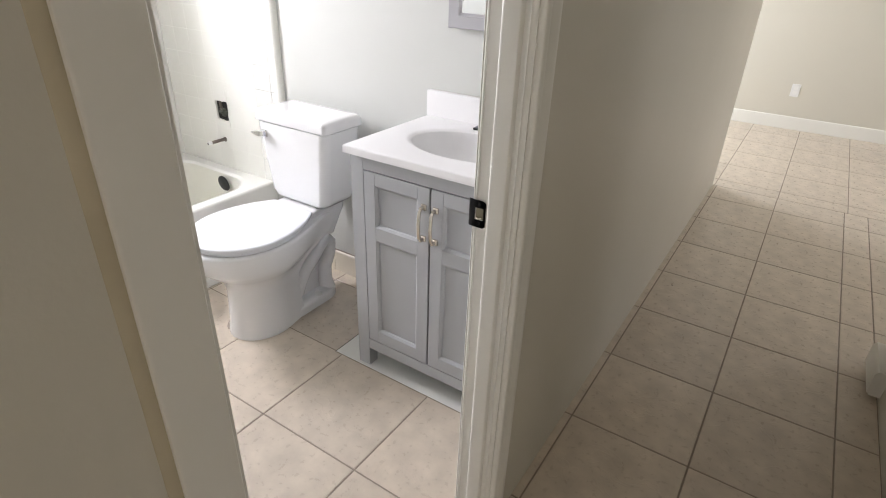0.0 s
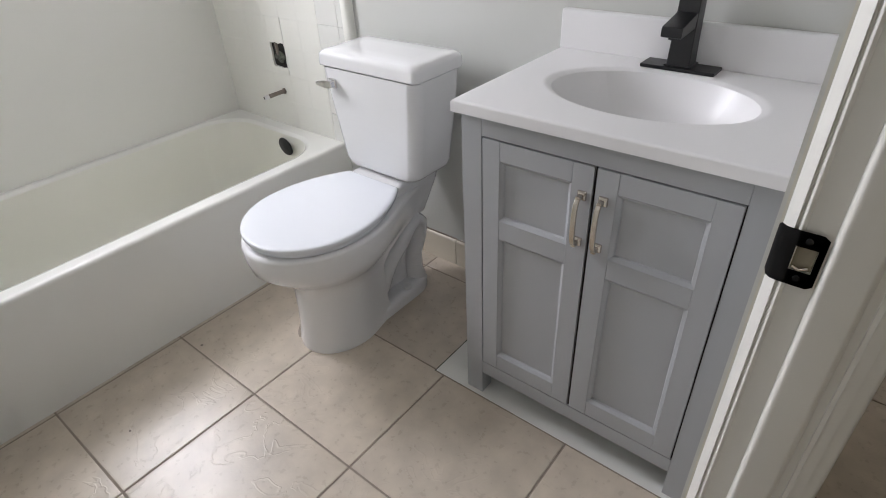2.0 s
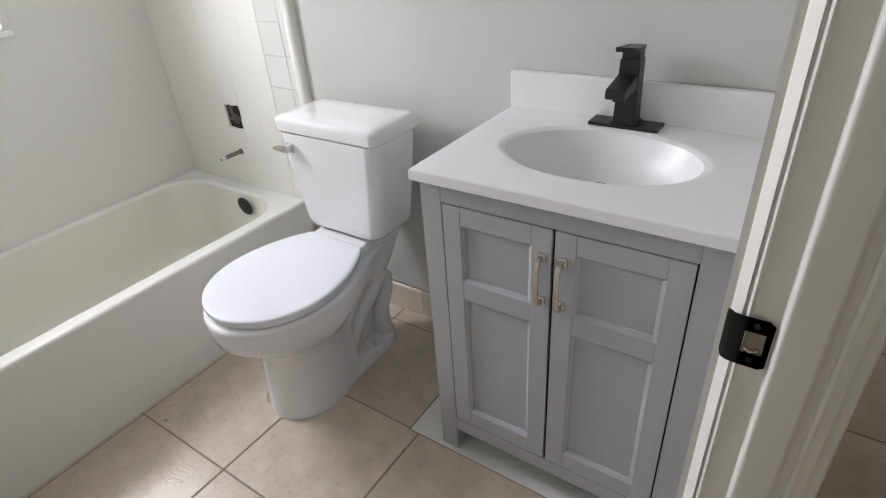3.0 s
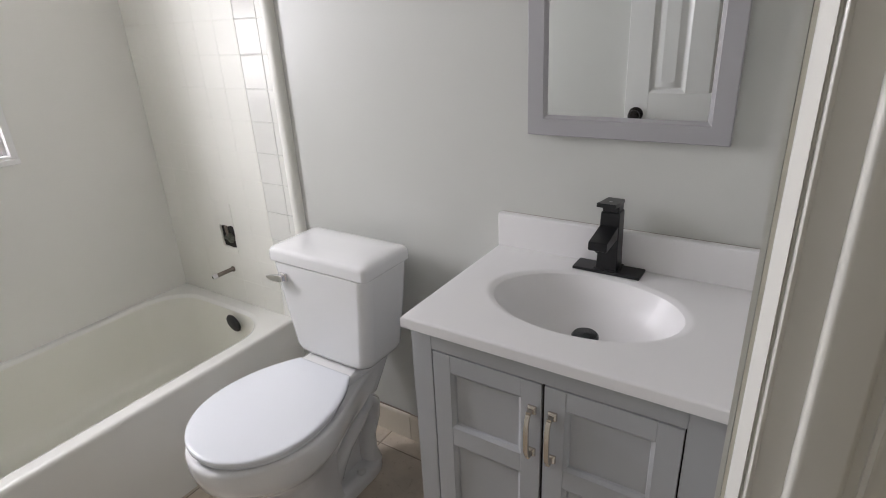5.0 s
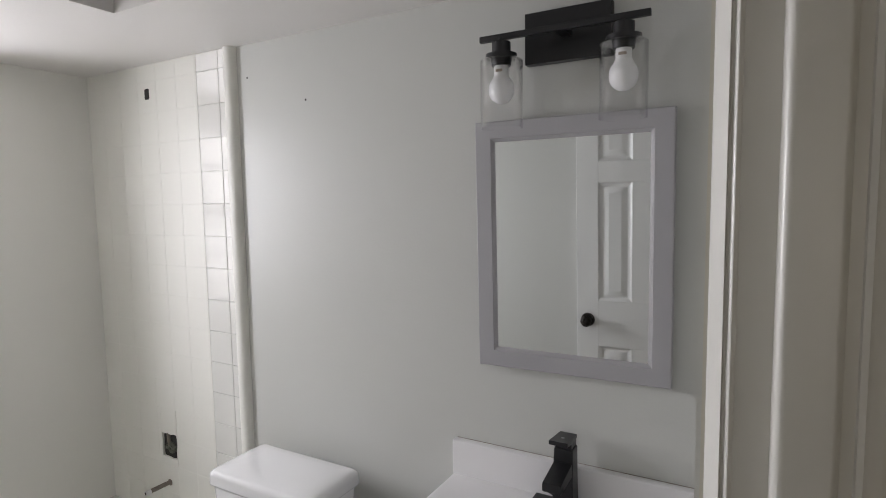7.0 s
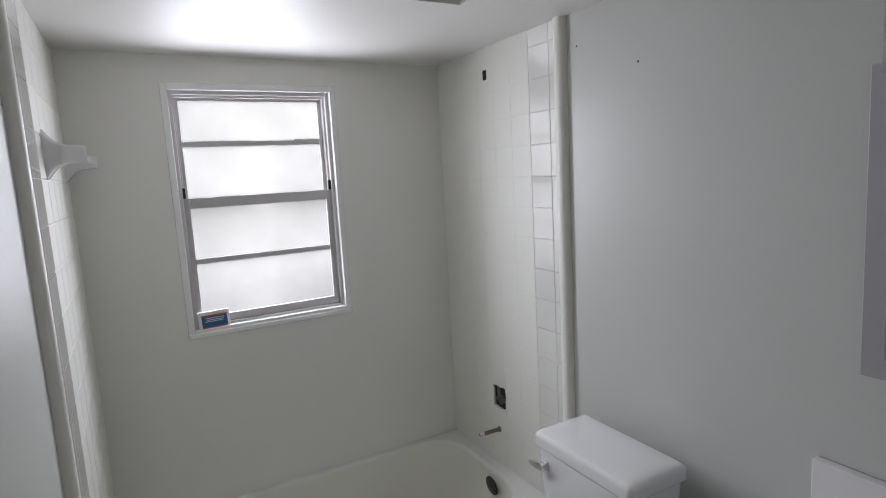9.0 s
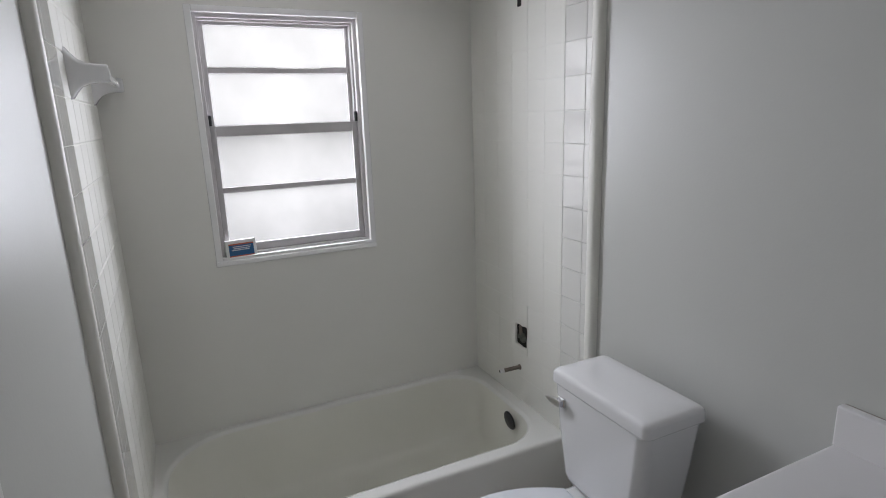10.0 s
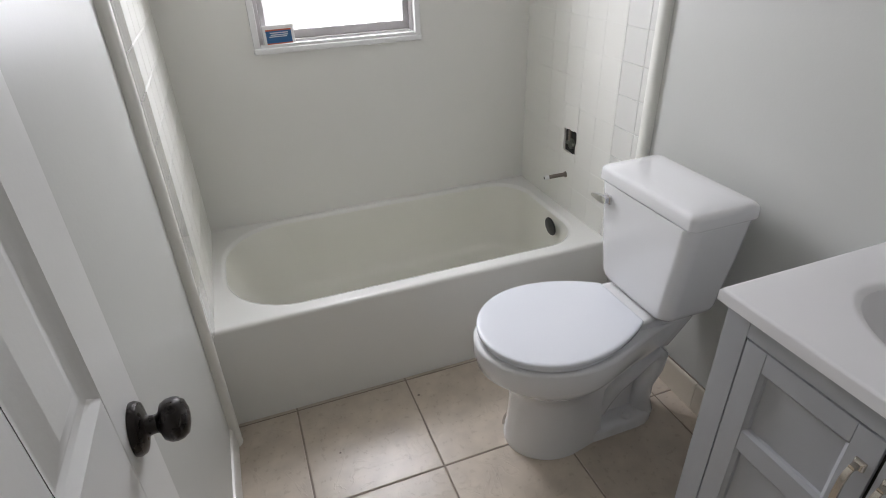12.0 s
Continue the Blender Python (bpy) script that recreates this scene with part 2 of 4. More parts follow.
def rounded(cx, cy, hx, hy, r, n=6):
    """A rounded rectangle, counter-clockwise."""
    pts = []
    for k, (sx, sy) in enumerate(((1, 1), (-1, 1), (-1, -1), (1, -1))):
        for i in range(n + 1):
            a = radians(90 * k + 90 * i / n)
            pts.append((cx + sx * (hx - r) + r * math.cos(a), cy + sy * (hy - r) + r * math.sin(a)))
    return pts


def loft(rings, cap_start=True, cap_end=True, closed=True, bm=None):
    """Rings of 3D points, each of the same number, joined one to the next."""
    bm = bm or bmesh.new()
    rows = [[bm.verts.new(p) for p in ring] for ring in rings]
    n = len(rows[0])
    for a, b in zip(rows, rows[1:]):
        for i in range(n if closed else n - 1):
            bm.faces.new((a[i], a[(i + 1) % n], b[(i + 1) % n], b[i]))
    if cap_start:
        bm.faces.new(list(reversed(rows[0])))
    if cap_end:
        bm.faces.new(rows[-1])
    return bm


def flat_loft(levels, **kw):
    """levels: (z, outline in x and y)."""
    return loft([[(x, y, z) for x, y in pts] for z, pts in levels], **kw)


def extrude_z(profile, z0, z1, bm=None):
    return loft([[(x, y, z0) for x, y in profile], [(x, y, z1) for x, y in profile]], bm=bm)


def extrude_y(profile, y0, y1, bm=None):
    return loft([[(x, y0, z) for x, z in profile], [(x, y1, z) for x, z in profile]], bm=bm)


def extrude_x(profile, x0, x1, bm=None):
    return loft([[(x0, y, z) for y, z in profile], [(x1, y, z) for y, z in profile]], bm=bm)


def lathe(profile, m=None, n=32, cap=True, bm=None):
    """profile: (radius, height) up the local z."""
    m = m or Matrix()
    rings = [[m @ Vector((r * math.cos(2 * math.pi * i / n), r * math.sin(2 * math.pi * i / n), h)) for i in range(n)] for r, h in profile]
    return loft(rings, cap, cap, bm=bm)


def tube(path, radii, n=16, squash=1.0, bm=None):
    """A round bar along points; radii for each point."""
    pts = [Vector(p) for p in path]
    rings = []
    for i, p in enumerate(pts):
        way = (pts[min(i + 1, len(pts) - 1)] - pts[max(i - 1, 0)]).normalized()
        side = way.orthogonal().normalized() if i == 0 else (last - way * last.dot(way)).normalized()
        last = side
        up = way.cross(side)
        r = radii[i] if isinstance(radii, (list, tuple)) else radii
        rings.append([p + r * (math.cos(2 * math.pi * k / n) * side + squash * math.sin(2 * math.pi * k / n) * up) for k in range(n)])
    return loft(rings, bm=bm)


def wall(name, label, boxes, mat):
    bm = bmesh.new()
    for b in boxes:
        box(*b, bm=bm)
    return tagged(part(name, bm, mat, smooth=False), label, "wall", kind="structure")


# ---- plan ----
XW, YB, YL = -2.392, 1.535, 0.050        # window wall, painted back wall, painted left wall
TB, TL_ = 1.522, 0.072                  # tile faces on the back and left walls
XB, XH = -0.085, 0.030                  # bath face and hall face of the door wall
JR, JL = 0.703, 0.040                   # door opening, right and left jamb faces
SOFFIT, CEIL = 2.11, 2.42
XE = -1.567                             # middle of the tile edge strips

WY0, WY1, WZ0, WZ1 = 0.385, 1.028, 1.064, 2.006
wall("wall_window", "grey-white reglazed wall round the bath window", [
    (XW - 0.15, XW, YL - 0.15, WY0, -0.02, CEIL), (XW - 0.15, XW, WY1, YB + 0.15, -0.02, CEIL),
    (XW - 0.15, XW, WY0, WY1, -0.02, WZ0), (XW - 0.15, XW, WY0, WY1, WZ1, CEIL)], GLAZE_FLAT)
wall("wall_back", "pale grey-green painted wall behind toilet and vanity", [(XW, XB, YB, YB + 0.12, -0.02, CEIL)], PAINT)
wall("wall_left", "pale grey-green painted wall behind the open door", [(XW, XB, YL - 0.12, YL, -0.02, CEIL)], PAINT)
wall("wall_door", "painted partition wall with the bathroom doorway", [
    (XB, XH, JR + 0.035, 4.0, -0.02, CEIL), (XB, XH, -2.0, JL - 0.02, -0.02, CEIL), (XB, XH, JL - 0.02, JR + 0.035, 2.05, CEIL)], HALL_PAINT)
wall("wall_bath_inside", "pale painted inner face of the partition", [
    (XB - 0.006, XB - 0.001, JR + 0.06, YB, 0.0, CEIL), (XB - 0.006, XB - 0.001, JL - 0.02, JR + 0.06, 2.12, CEIL)], PAINT)
wall("wall_room_near", "painted wall closing the side room", [(-2.0, XB, 3.88, 4.0, -0.02, CEIL)], HALL_PAINT)
wall("wall_room_left", "painted side wall of the far room with a window opening", [
    (-2.12, -2.0, 4.0, 4.4, -0.02, CEIL), (-2.12, -2.0, 5.8, 6.1, -0.02, CEIL), (-2.12, -2.0, 4.4, 5.8, -0.02, 0.8), (-2.12, -2.0, 4.4, 5.8, 2.0, CEIL)], HALL_PAINT)
wall("wall_room_far", "pale painted far wall of the hall", [(-2.12, 3.6, 6.1, 6.22, -0.02, CEIL)], HALL_PAINT)
wall("wall_room_right", "painted right wall of the far room with a window opening", [
    (3.5, 3.62, 2.1, 3.7, -0.02, CEIL), (3.5, 3.62, 5.5, 6.1, -0.02, CEIL), (3.5, 3.62, 3.7, 5.5, -0.02, 0.7), (3.5, 3.62, 3.7, 5.5, 2.0, CEIL)], HALL_PAINT)
wall("wall_hall_right", "painted wall on the other side of the hall", [(0.96, 1.08, -2.0, 2.2, -0.02, CEIL), (1.08, 3.5, 2.08, 2.2, -0.02, CEIL)], HALL_PAINT)
# Unseen end wall; its opening is added only for the fill lamp.
wall("wall_hall_end", "painted wall closing the hall, with an added opening", [(XB, 0.2, -2.12, -2.0, -0.02, CEIL), (0.8, 1.08, -2.12, -2.0, -0.02, CEIL), (0.2, 0.8, -2.12, -2.0, -0.02, 0.9), (0.2, 0.8, -2.12, -2.0, 1.9, CEIL)], HALL_PAINT)
wall("ceiling", "flat painted ceiling", [(-2.6, 3.7, -2.2, 6.3, CEIL, CEIL + 0.1)], CEILING)
wall("soffit", "lowered plaster soffit over the tub and vanity wall", [
    (XW, -1.55, YL, YB, SOFFIT, CEIL), (-1.55, XB - 0.006, 1.145, YB, SOFFIT, CEIL)], CEILING)

# ---- floor ----
floor = wall("floor", "mortar bed with dark grout joints between tiles", [(-2.6, 3.7, -2.2, 6.3, -0.06, -0.002)], GROUT)

# ---- tile walls of the tub alcove ----
PITCH = 0.1115


def wall_tiles():
    hole = bmesh.new()
    for a, b, c, d in ((XW, -2.045, 0.36, SOFFIT), (-1.950, XE - 0.02, 0.36, SOFFIT), (-2.045, -1.950, 0.36, 0.625), (-2.045, -1.950, 0.725, SOFFIT)):
        box(a, b, TB + 0.0024, YB, c, d, bm=hole)
    back = tagged(part("tile_backing_back", hole, GLAZE, smooth=False),
                  "white reglazed joints behind the wall tiles", "wall", kind="structure")
    left = tagged(part("tile_backing_left", box(XW, XE - 0.02, YL, TL_ - 0.0024, 0.36, SOFFIT), GLAZE, smooth=False),
                  "white reglazed joints behind the wall tiles", "wall", kind="structure")
    cache = {}

    def tile(parent, side, x0, x1, z0, z1, gap):
        w, h = round(x1 - x0, 4), round(z1 - z0, 4)
        key = (w, h, gap, side)
        if key not in cache:
            y = (0.0, -0.0035) if side == "back" else (0.0, 0.0035)
            g, e, f = gap, (0.0014 if gap else 0.0040 if side == "left" else 0.0011), (0.72 if gap else 0.20 if side == "left" else 0.80)
            rings = [[(g, y[0], g), (w - g, y[0], g), (w - g, y[0], h - g), (g, y[0], h - g)],
                     [(g, y[1] * f, g), (w - g, y[1] * f, g), (w - g, y[1] * f, h - g), (g, y[1] * f, h - g)],
                     [(g + e, y[1], g + e), (w - g - e, y[1], g + e), (w - g - e, y[1], h - g - e), (g + e, y[1], h - g - e)]]
            cache[key] = finish(loft(rings, cap_start=False), "tile", GLOSS_TILE if gap else GLAZE, smooth=False)
        ob = new("tile", cache[key])
        ob.parent = parent
        ob.location = (x0, TB + 0.0028 if side == "back" else TL_ - 0.0028, z0)
        return ob

    valve = (-2.045, -1.950, 0.625, 0.725)
    for side, parent in (("back", back), ("left", left)):
        first = -1.618 if side == "back" else -1.625
        z_line = 1.937 if side == "back" else 1.56
        zs = sorted({0.372, SOFFIT} | {round(z_line + PITCH * k, 4) for k in range(-16, 6) if 0.40 < z_line + PITCH * k < SOFFIT - 0.01})
        xs = [XE - 0.022, first] + [first - PITCH * k for k in range(1, 8) if first - PITCH * k > XW + 0.01] + [XW + 0.001]
        for c, (x1, x0) in enumerate(zip(xs, xs[1:])):
            for z0, z1 in zip(zs, zs[1:]):
                if side == "back" and x1 > valve[0] and x0 < valve[1] and z1 > valve[2] and z0 < valve[3]:
                    # the broken opening cuts this tile
                    for a, b, d, e in ((x0, min(x1, valve[0]), z0, z1), (max(x0, valve[1]), x1, z0, z1),
                                       (max(x0, valve[0]), min(x1, valve[1]), z0, min(z1, valve[2])), (max(x0, valve[0]), min(x1, valve[1]), max(z0, valve[3]), z1)):
                        if b - a > 0.004 and e - d > 0.004:
                            tile(parent, side, a, b, d, e, 0.0)
                    continue
                gap = 0.0005 if c < 2 else 0.0
                tile(parent, side, x0, x1, z0, z1, gap)


def edge_strip(name, y_wall, out, label):
    """Half-round edge strip where the tile stops."""
    r, pts = 0.024, []
    for i in range(13):
        a = math.pi * i / 12
        pts.append((XE + r * math.cos(a), y_wall + out * 0.026 * math.sin(a) ** 0.7))
    return tagged(part(name, extrude_z(pts, 0.0, SOFFIT), GLAZE), label, "trim", kind="structure")


edge_strip("trim_back", YB, -1, "rounded white bullnose strip at the tile edge")
edge_strip("trim_left", YL, 1, "rounded white bullnose strip at the tile edge")

# ---- doorway ----


def door_frame():
    fr = thing("door_frame", "white painted door frame and moulded casing of the bathroom doorway", "door frame", kind="structure")
    jamb = [(XB + 0.004, 0.775), (XB + 0.004, 0.722), (XB + 0.006, 0.718), (XB + 0.0140, 0.7045), (XB + 0.0155, 0.7025), (XB + 0.0165, 0.7055),
            (XB + 0.0182, 0.7055), (XB + 0.0195, 0.7015), (XB + 0.0215, 0.7005), (XB + 0.0235, 0.7015), (XB + 0.0245, 0.7030),
            (-0.0365, 0.7030), (-0.0355, 0.6985), (-0.0335, 0.6945), (-0.0305, 0.6928), (-0.0275, 0.6932), (0.000, 0.6932), (0.003, 0.6950), (0.006, 0.7025),
            (0.014, 0.7030), (0.015, 0.6995), (0.019, 0.6985), (0.022, 0.7015), (XH, 0.7025), (XH, 0.775)]
    part("jamb", extrude_z(jamb, 0, 2.06), TRIM_WHITE, fr, angle=50)
    case = [(XH, 0.707), (XH + 0.010, 0.707), (XH + 0.014, 0.711), (XH + 0.014, 0.723), (XH + 0.011, 0.727), (XH + 0.013, 0.732), (XH + 0.016, 0.750),
            (XH + 0.016, 0.761), (XH + 0.012, 0.766), (XH, 0.767)]
    part("casing", extrude_z(case, 0, 2.12), TRIM_WHITE, fr, angle=50)
    cl = [(XH, 0.030), (XH + 0.011, 0.030), (XH + 0.0135, 0.0275), (XH + 0.0135, -0.028), (XH + 0.0115, -0.031), (XH, -0.031)]
    part("casing", extrude_z(cl, 0, 2.12), TRIM_WHITE, fr, angle=50)
    part("caulk_bead", extrude_z([(XH, -0.031), (XH + 0.0075, -0.031), (XH + 0.006, -0.036), (XH + 0.002, -0.041), (XH, -0.042)], 0, 2.12), CAULK, fr, "tan caulk bead beside the casing", angle=50)
    lj = [(XB - 0.012, JL - 0.06), (XB - 0.012, JL - 0.005), (XB, JL), (-0.028, JL), (-0.026, JL + 0.010), (0.008, JL + 0.011), (0.010, JL), (XH, JL), (XH, JL - 0.06)]
    part("jamb", extrude_z(lj, 0, 2.06), TRIM_WHITE, fr, angle=50)
    part("head", box(XB, XH, JL, JR, 2.03, 2.05, 0.002), TRIM_WHITE, fr)
    part("casing", box(XH, XH + 0.014, -0.031, 0.767, 2.055, 2.115, 0.003), TRIM_WHITE, fr)
    # strike plate with its rounded lip and latch hole
    st = bmesh.new()
    zc, h = 0.945, 0.030
    cols = [(-0.0825, 0.7085), (-0.0800, 0.7035), (-0.0750, 0.6992), (-0.0690, 0.6982), (-0.0630, 0.6978), (-0.0440, 0.6978), (-0.0385, 0.6978)]
    rowz = [zc - h, zc - h + 0.004, zc - 0.013, zc + 0.013, zc + h - 0.004, zc + h]
    grid = [[st.verts.new((x, y, z)) for z in rowz] for x, y in cols]
    for a in range(len(cols) - 1):
        for b in range(len(rowz) - 1):
            if a == 4 and b == 2:
                continue
            if (a in (0, len(cols) - 2)) and b in (0, 4):
                c = [grid[a][b], grid[a + 1][b], grid[a + 1][b + 1], grid[a][b + 1]]
                drop = {(0, 0): 0, (0, 4): 3, (len(cols) - 2, 0): 1, (len(cols) - 2, 4): 2}[(a, b)]
                st.faces.new([v for k, v in enumerate(c) if k != drop])
                continue
            st.faces.new((grid[a][b], grid[a + 1][b], grid[a + 1][b + 1], grid[a][b + 1]))
    bmesh.ops.solidify(st, geom=st.faces[:], thickness=0.0016)
    plate = part("strike_plate", st, BLACK, fr, "matte black strike plate with latch hole", angle=60)
    part("latch_hole", box(-0.0625, -0.0445, 0.7012, 0.7024, zc - 0.0125, zc + 0.0125), plain("latch_wood", (0.30, 0.27, 0.2), 0.8), plate)
    part("latch_lip", tube([(-0.0605, 0.6994, zc - 0.009), (-0.0545, 0.6986, zc - 0.0115), (-0.0475, 0.6994, zc - 0.008)], 0.0018, 8), NICKEL, plate)
    for dz in (-0.021, 0.021):
        part("screw", lathe([(0.0034, 0), (0.0032, 0.0008), (0.001, 0.001)], pose(-0.0535, 0.6978, zc + dz, 90, 0, 0), 12), BLACK, plate)
    return rebase(fr, (XB, JR, 0))


door_frame()


def six_panel_door():
    dr = thing("door_1", "white six-panel bathroom door standing open beside the wall", "door", kind="structure")
    x0, x1, y0, y1, z0, z1 = -0.756, -0.101, 0.055, 0.090, 0.012, 2.03
    st = 0.104

    def slab(name, a, b, c, d):
        part(name, box(a, b, y0, y1, c, d, 0.0015, 1), DOOR_WHITE, dr)
    slab("stile", x0, x0 + st, z0, z1)
    slab("stile", x0 + st + 0.407, x1, z0, z1)
    rows = [(0.25, 0.815), (1.045, 1.610), (1.712, 1.925)]
    c0, c1, c2, c3 = x0 + st, x0 + st + 0.155, x0 + st + 0.254, x0 + st + 0.407
    edges = [z0] + [v for r in rows for v in r] + [z1]
    for a, b in zip(edges[::2], edges[1::2]):
        slab("rail", c0, c3, a, b)
    for a, b in rows:
        slab("mullion", c1, c2, a, b)
        for c, d in ((c0, c1), (c2, c3)):
            bm = bmesh.new()
            for yf, s in ((y1, 1), (y0, -1)):
                levels = [(0.0, 0.0), (0.006, -0.004), (0.012, -0.008), (0.020, -0.0095), (0.024, -0.0095), (0.048, -0.002), (0.050, -0.002)]
                loft([[(c + i, yf + s * dy, a + i), (d - i, yf + s * dy, a + i), (d - i, yf + s * dy, b - i), (c + i, yf + s * dy, b - i)] for i, dy in levels],
                     cap_start=False, bm=bm)
            part("panel", bm, DOOR_WHITE, dr, angle=25)
    m = pose(-0.702, y1, 0.946, -90, 0, 0)
    part("doorknob", lathe([(0.0, 0.0), (0.033, 0.0), (0.0335, 0.004), (0.031, 0.009), (0.022, 0.012), (0.013, 0.014), (0.0115, 0.020), (0.0115, 0.026), (0.015, 0.029), (0.0225, 0.032),
                                  (0.0262, 0.038), (0.0272, 0.045), (0.0258, 0.052), (0.0210, 0.058), (0.012, 0.0612), (0.0, 0.062)], m, cap=False), BRONZE, dr, "dark bronze round doorknob")
    m2 = pose(-0.702, y0, 0.946, 90, 0, 0)
    part("rose", lathe([(0.0, 0.0), (0.033, 0.0), (0.0335, 0.001), (0.022, 0.003), (0.0, 0.004)], m2, cap=False), BRONZE, dr, "dark bronze round rose")
    part("latch_plate", box(x0 - 0.001, x0, 0.062, 0.083, 0.916, 0.976), BRONZE, dr, "dark bronze latch plate")
    return rebase(dr, (x1, y0, 0))


six_panel_door()

# ---- window ----


def window():
    w = thing("window_1", "aluminium single-hung bath window with four frosted panes", "window", (0, 0, 0), "structure")
    # plaster reveal and sill
    def frame_ring(name, y0, y1, z0, z1, t, x0, x1, mat, bevel=0.003):
        for nm, b in ((name, (x0, x1, y0, y0 + t, z0, z1)), (name, (x0, x1, y1 - t, y1, z0, z1)),
                      (name, (x0, x1, y0 + t, y1 - t, z0, z0 + t)), (name, (x0, x1, y0 + t, y1 - t, z1 - t, z1))):
            part(nm, box(*b, bevel), mat, w)
    frame_ring("surround", WY0 - 0.004, WY1 + 0.004, WZ0 + 0.001, WZ1 + 0.004, 0.024, XW - 0.06, XW + 0.006, SURROUND)
    part("window_sill", box(XW - 0.055, XW + 0.012, WY0 - 0.006, WY1 + 0.006, WZ0 - 0.008, WZ0 + 0.014, 0.006, 3), SURROUND, w)
    fy0, fy1, fz0, fz1 = WY0 + 0.018, WY1 - 0.018, WZ0 + 0.018, WZ1 - 0.018
    frame_ring("window_frame", fy0, fy1, fz0, fz1, 0.016, XW - 0.10, XW - 0.018, ALUMINIUM, 0.002)
    frame_ring("track", fy0 + 0.016, fy1 - 0.016, fz0 + 0.016, fz1 - 0.016, 0.007, XW - 0.08, XW - 0.040, ALUMINIUM, 0.001)
    zm = 1.572

    def sash(name, z0, z1, x0, x1, top, bottom, bar, chipped):
        sy0, sy1 = fy0 + 0.018, fy1 - 0.018
        t = 0.020
        s = part(name, box(x0, x1, sy0, sy0 + t, z0, z1, 0.002), ALUMINIUM, w)
        part("sash_stile", box(x0, x1, sy1 - t, sy1, z0, z1, 0.002), ALUMINIUM, s)
        part("sash_rail", box(x0, x1, sy0 + t, sy1 - t, z1 - top, z1, 0.002), ALUMINIUM, s)
        part("sash_rail", box(x0 - 0.002, x1 + 0.004, sy0 + t, sy1 - t, z0, z0 + bottom, 0.003), ALUMINIUM, s)
        part("glazing_bar", box(x0 + 0.004, x1, sy0 + t, sy1 - t, bar - 0.010, bar + 0.010, 0.003), ALUMINIUM, s)
        if chipped:
            part("putty", box(x0 + 0.003, x1 + 0.001, sy1 - t - 0.11, sy1 - t, bar + 0.006, bar + 0.014, 0.002), ALUMINIUM, s)
            part("putty", box(x0 + 0.003, x1 + 0.001, sy0 + t, sy0 + 0.27, bar + 0.006, bar + 0.0125, 0.002), ALUMINIUM, s)
        xm = (x0 + x1) / 2
        for a, b in ((z0 + bottom, bar - 0.010), (bar + 0.010, z1 - top)):
            p = part("pane", box(xm - 0.002, xm + 0.002, sy0 + t - 0.003, sy1 - t + 0.003, a - 0.003, b + 0.003), frost_mat, s, "frosted white glass pane", smooth=False)
            p.visible_shadow = False
    sash("upper_sash", zm - 0.012, fz1 - 0.016, XW - 0.085, XW - 0.065, 0.018, 0.03, 1.792, True)
    sash("lower_sash", fz0 + 0.016, zm + 0.018, XW - 0.060, XW - 0.038, 0.040, 0.032, 1.346, False)
    for y in (fy0 + 0.020, fy1 - 0.020):
        part("sash_latch", box(XW - 0.040, XW - 0.028, y - 0.007, y + 0.007, zm + 0.018, zm + 0.058, 0.003), BLACK, w, "small black sash latch")
    return rebase(w, (XW, (WY0 + WY1) / 2, WZ0))


window()


def sill_card():
    c = thing("cleaner_box", "small white carton with blue label on the window sill", "box", (XW - 0.012, 0.478, WZ0 + 0.014))
    c.rotation_euler = (0, radians(-8), radians(6))
    part("carton", box(-0.014, 0.012, -0.058, 0.058, 0.0, 0.074, 0.002), CARD_WHITE, c)
    part("label", box(0.0121, 0.0127, -0.047, 0.047, 0.004, 0.060), CARD_BLUE, c, "blue printed label")
    part("band", box(0.0128, 0.0132, -0.047, 0.047, 0.004, 0.013), CARD_ORANGE, c, "orange label band")
    part("band", box(0.0128, 0.0132, -0.047, 0.047, 0.055, 0.060), CARD_ORANGE, c, "orange label band")
    for z, a, b in ((0.046, -0.032, 0.036), (0.039, -0.030, 0.034), (0.033, -0.036, 0.030)):
        part("print_line", box(0.0128, 0.0132, a, b, z, z + 0.0035), PRINT, c, "pale line of small print")
    return c


sill_card()

# ---- bathtub ----


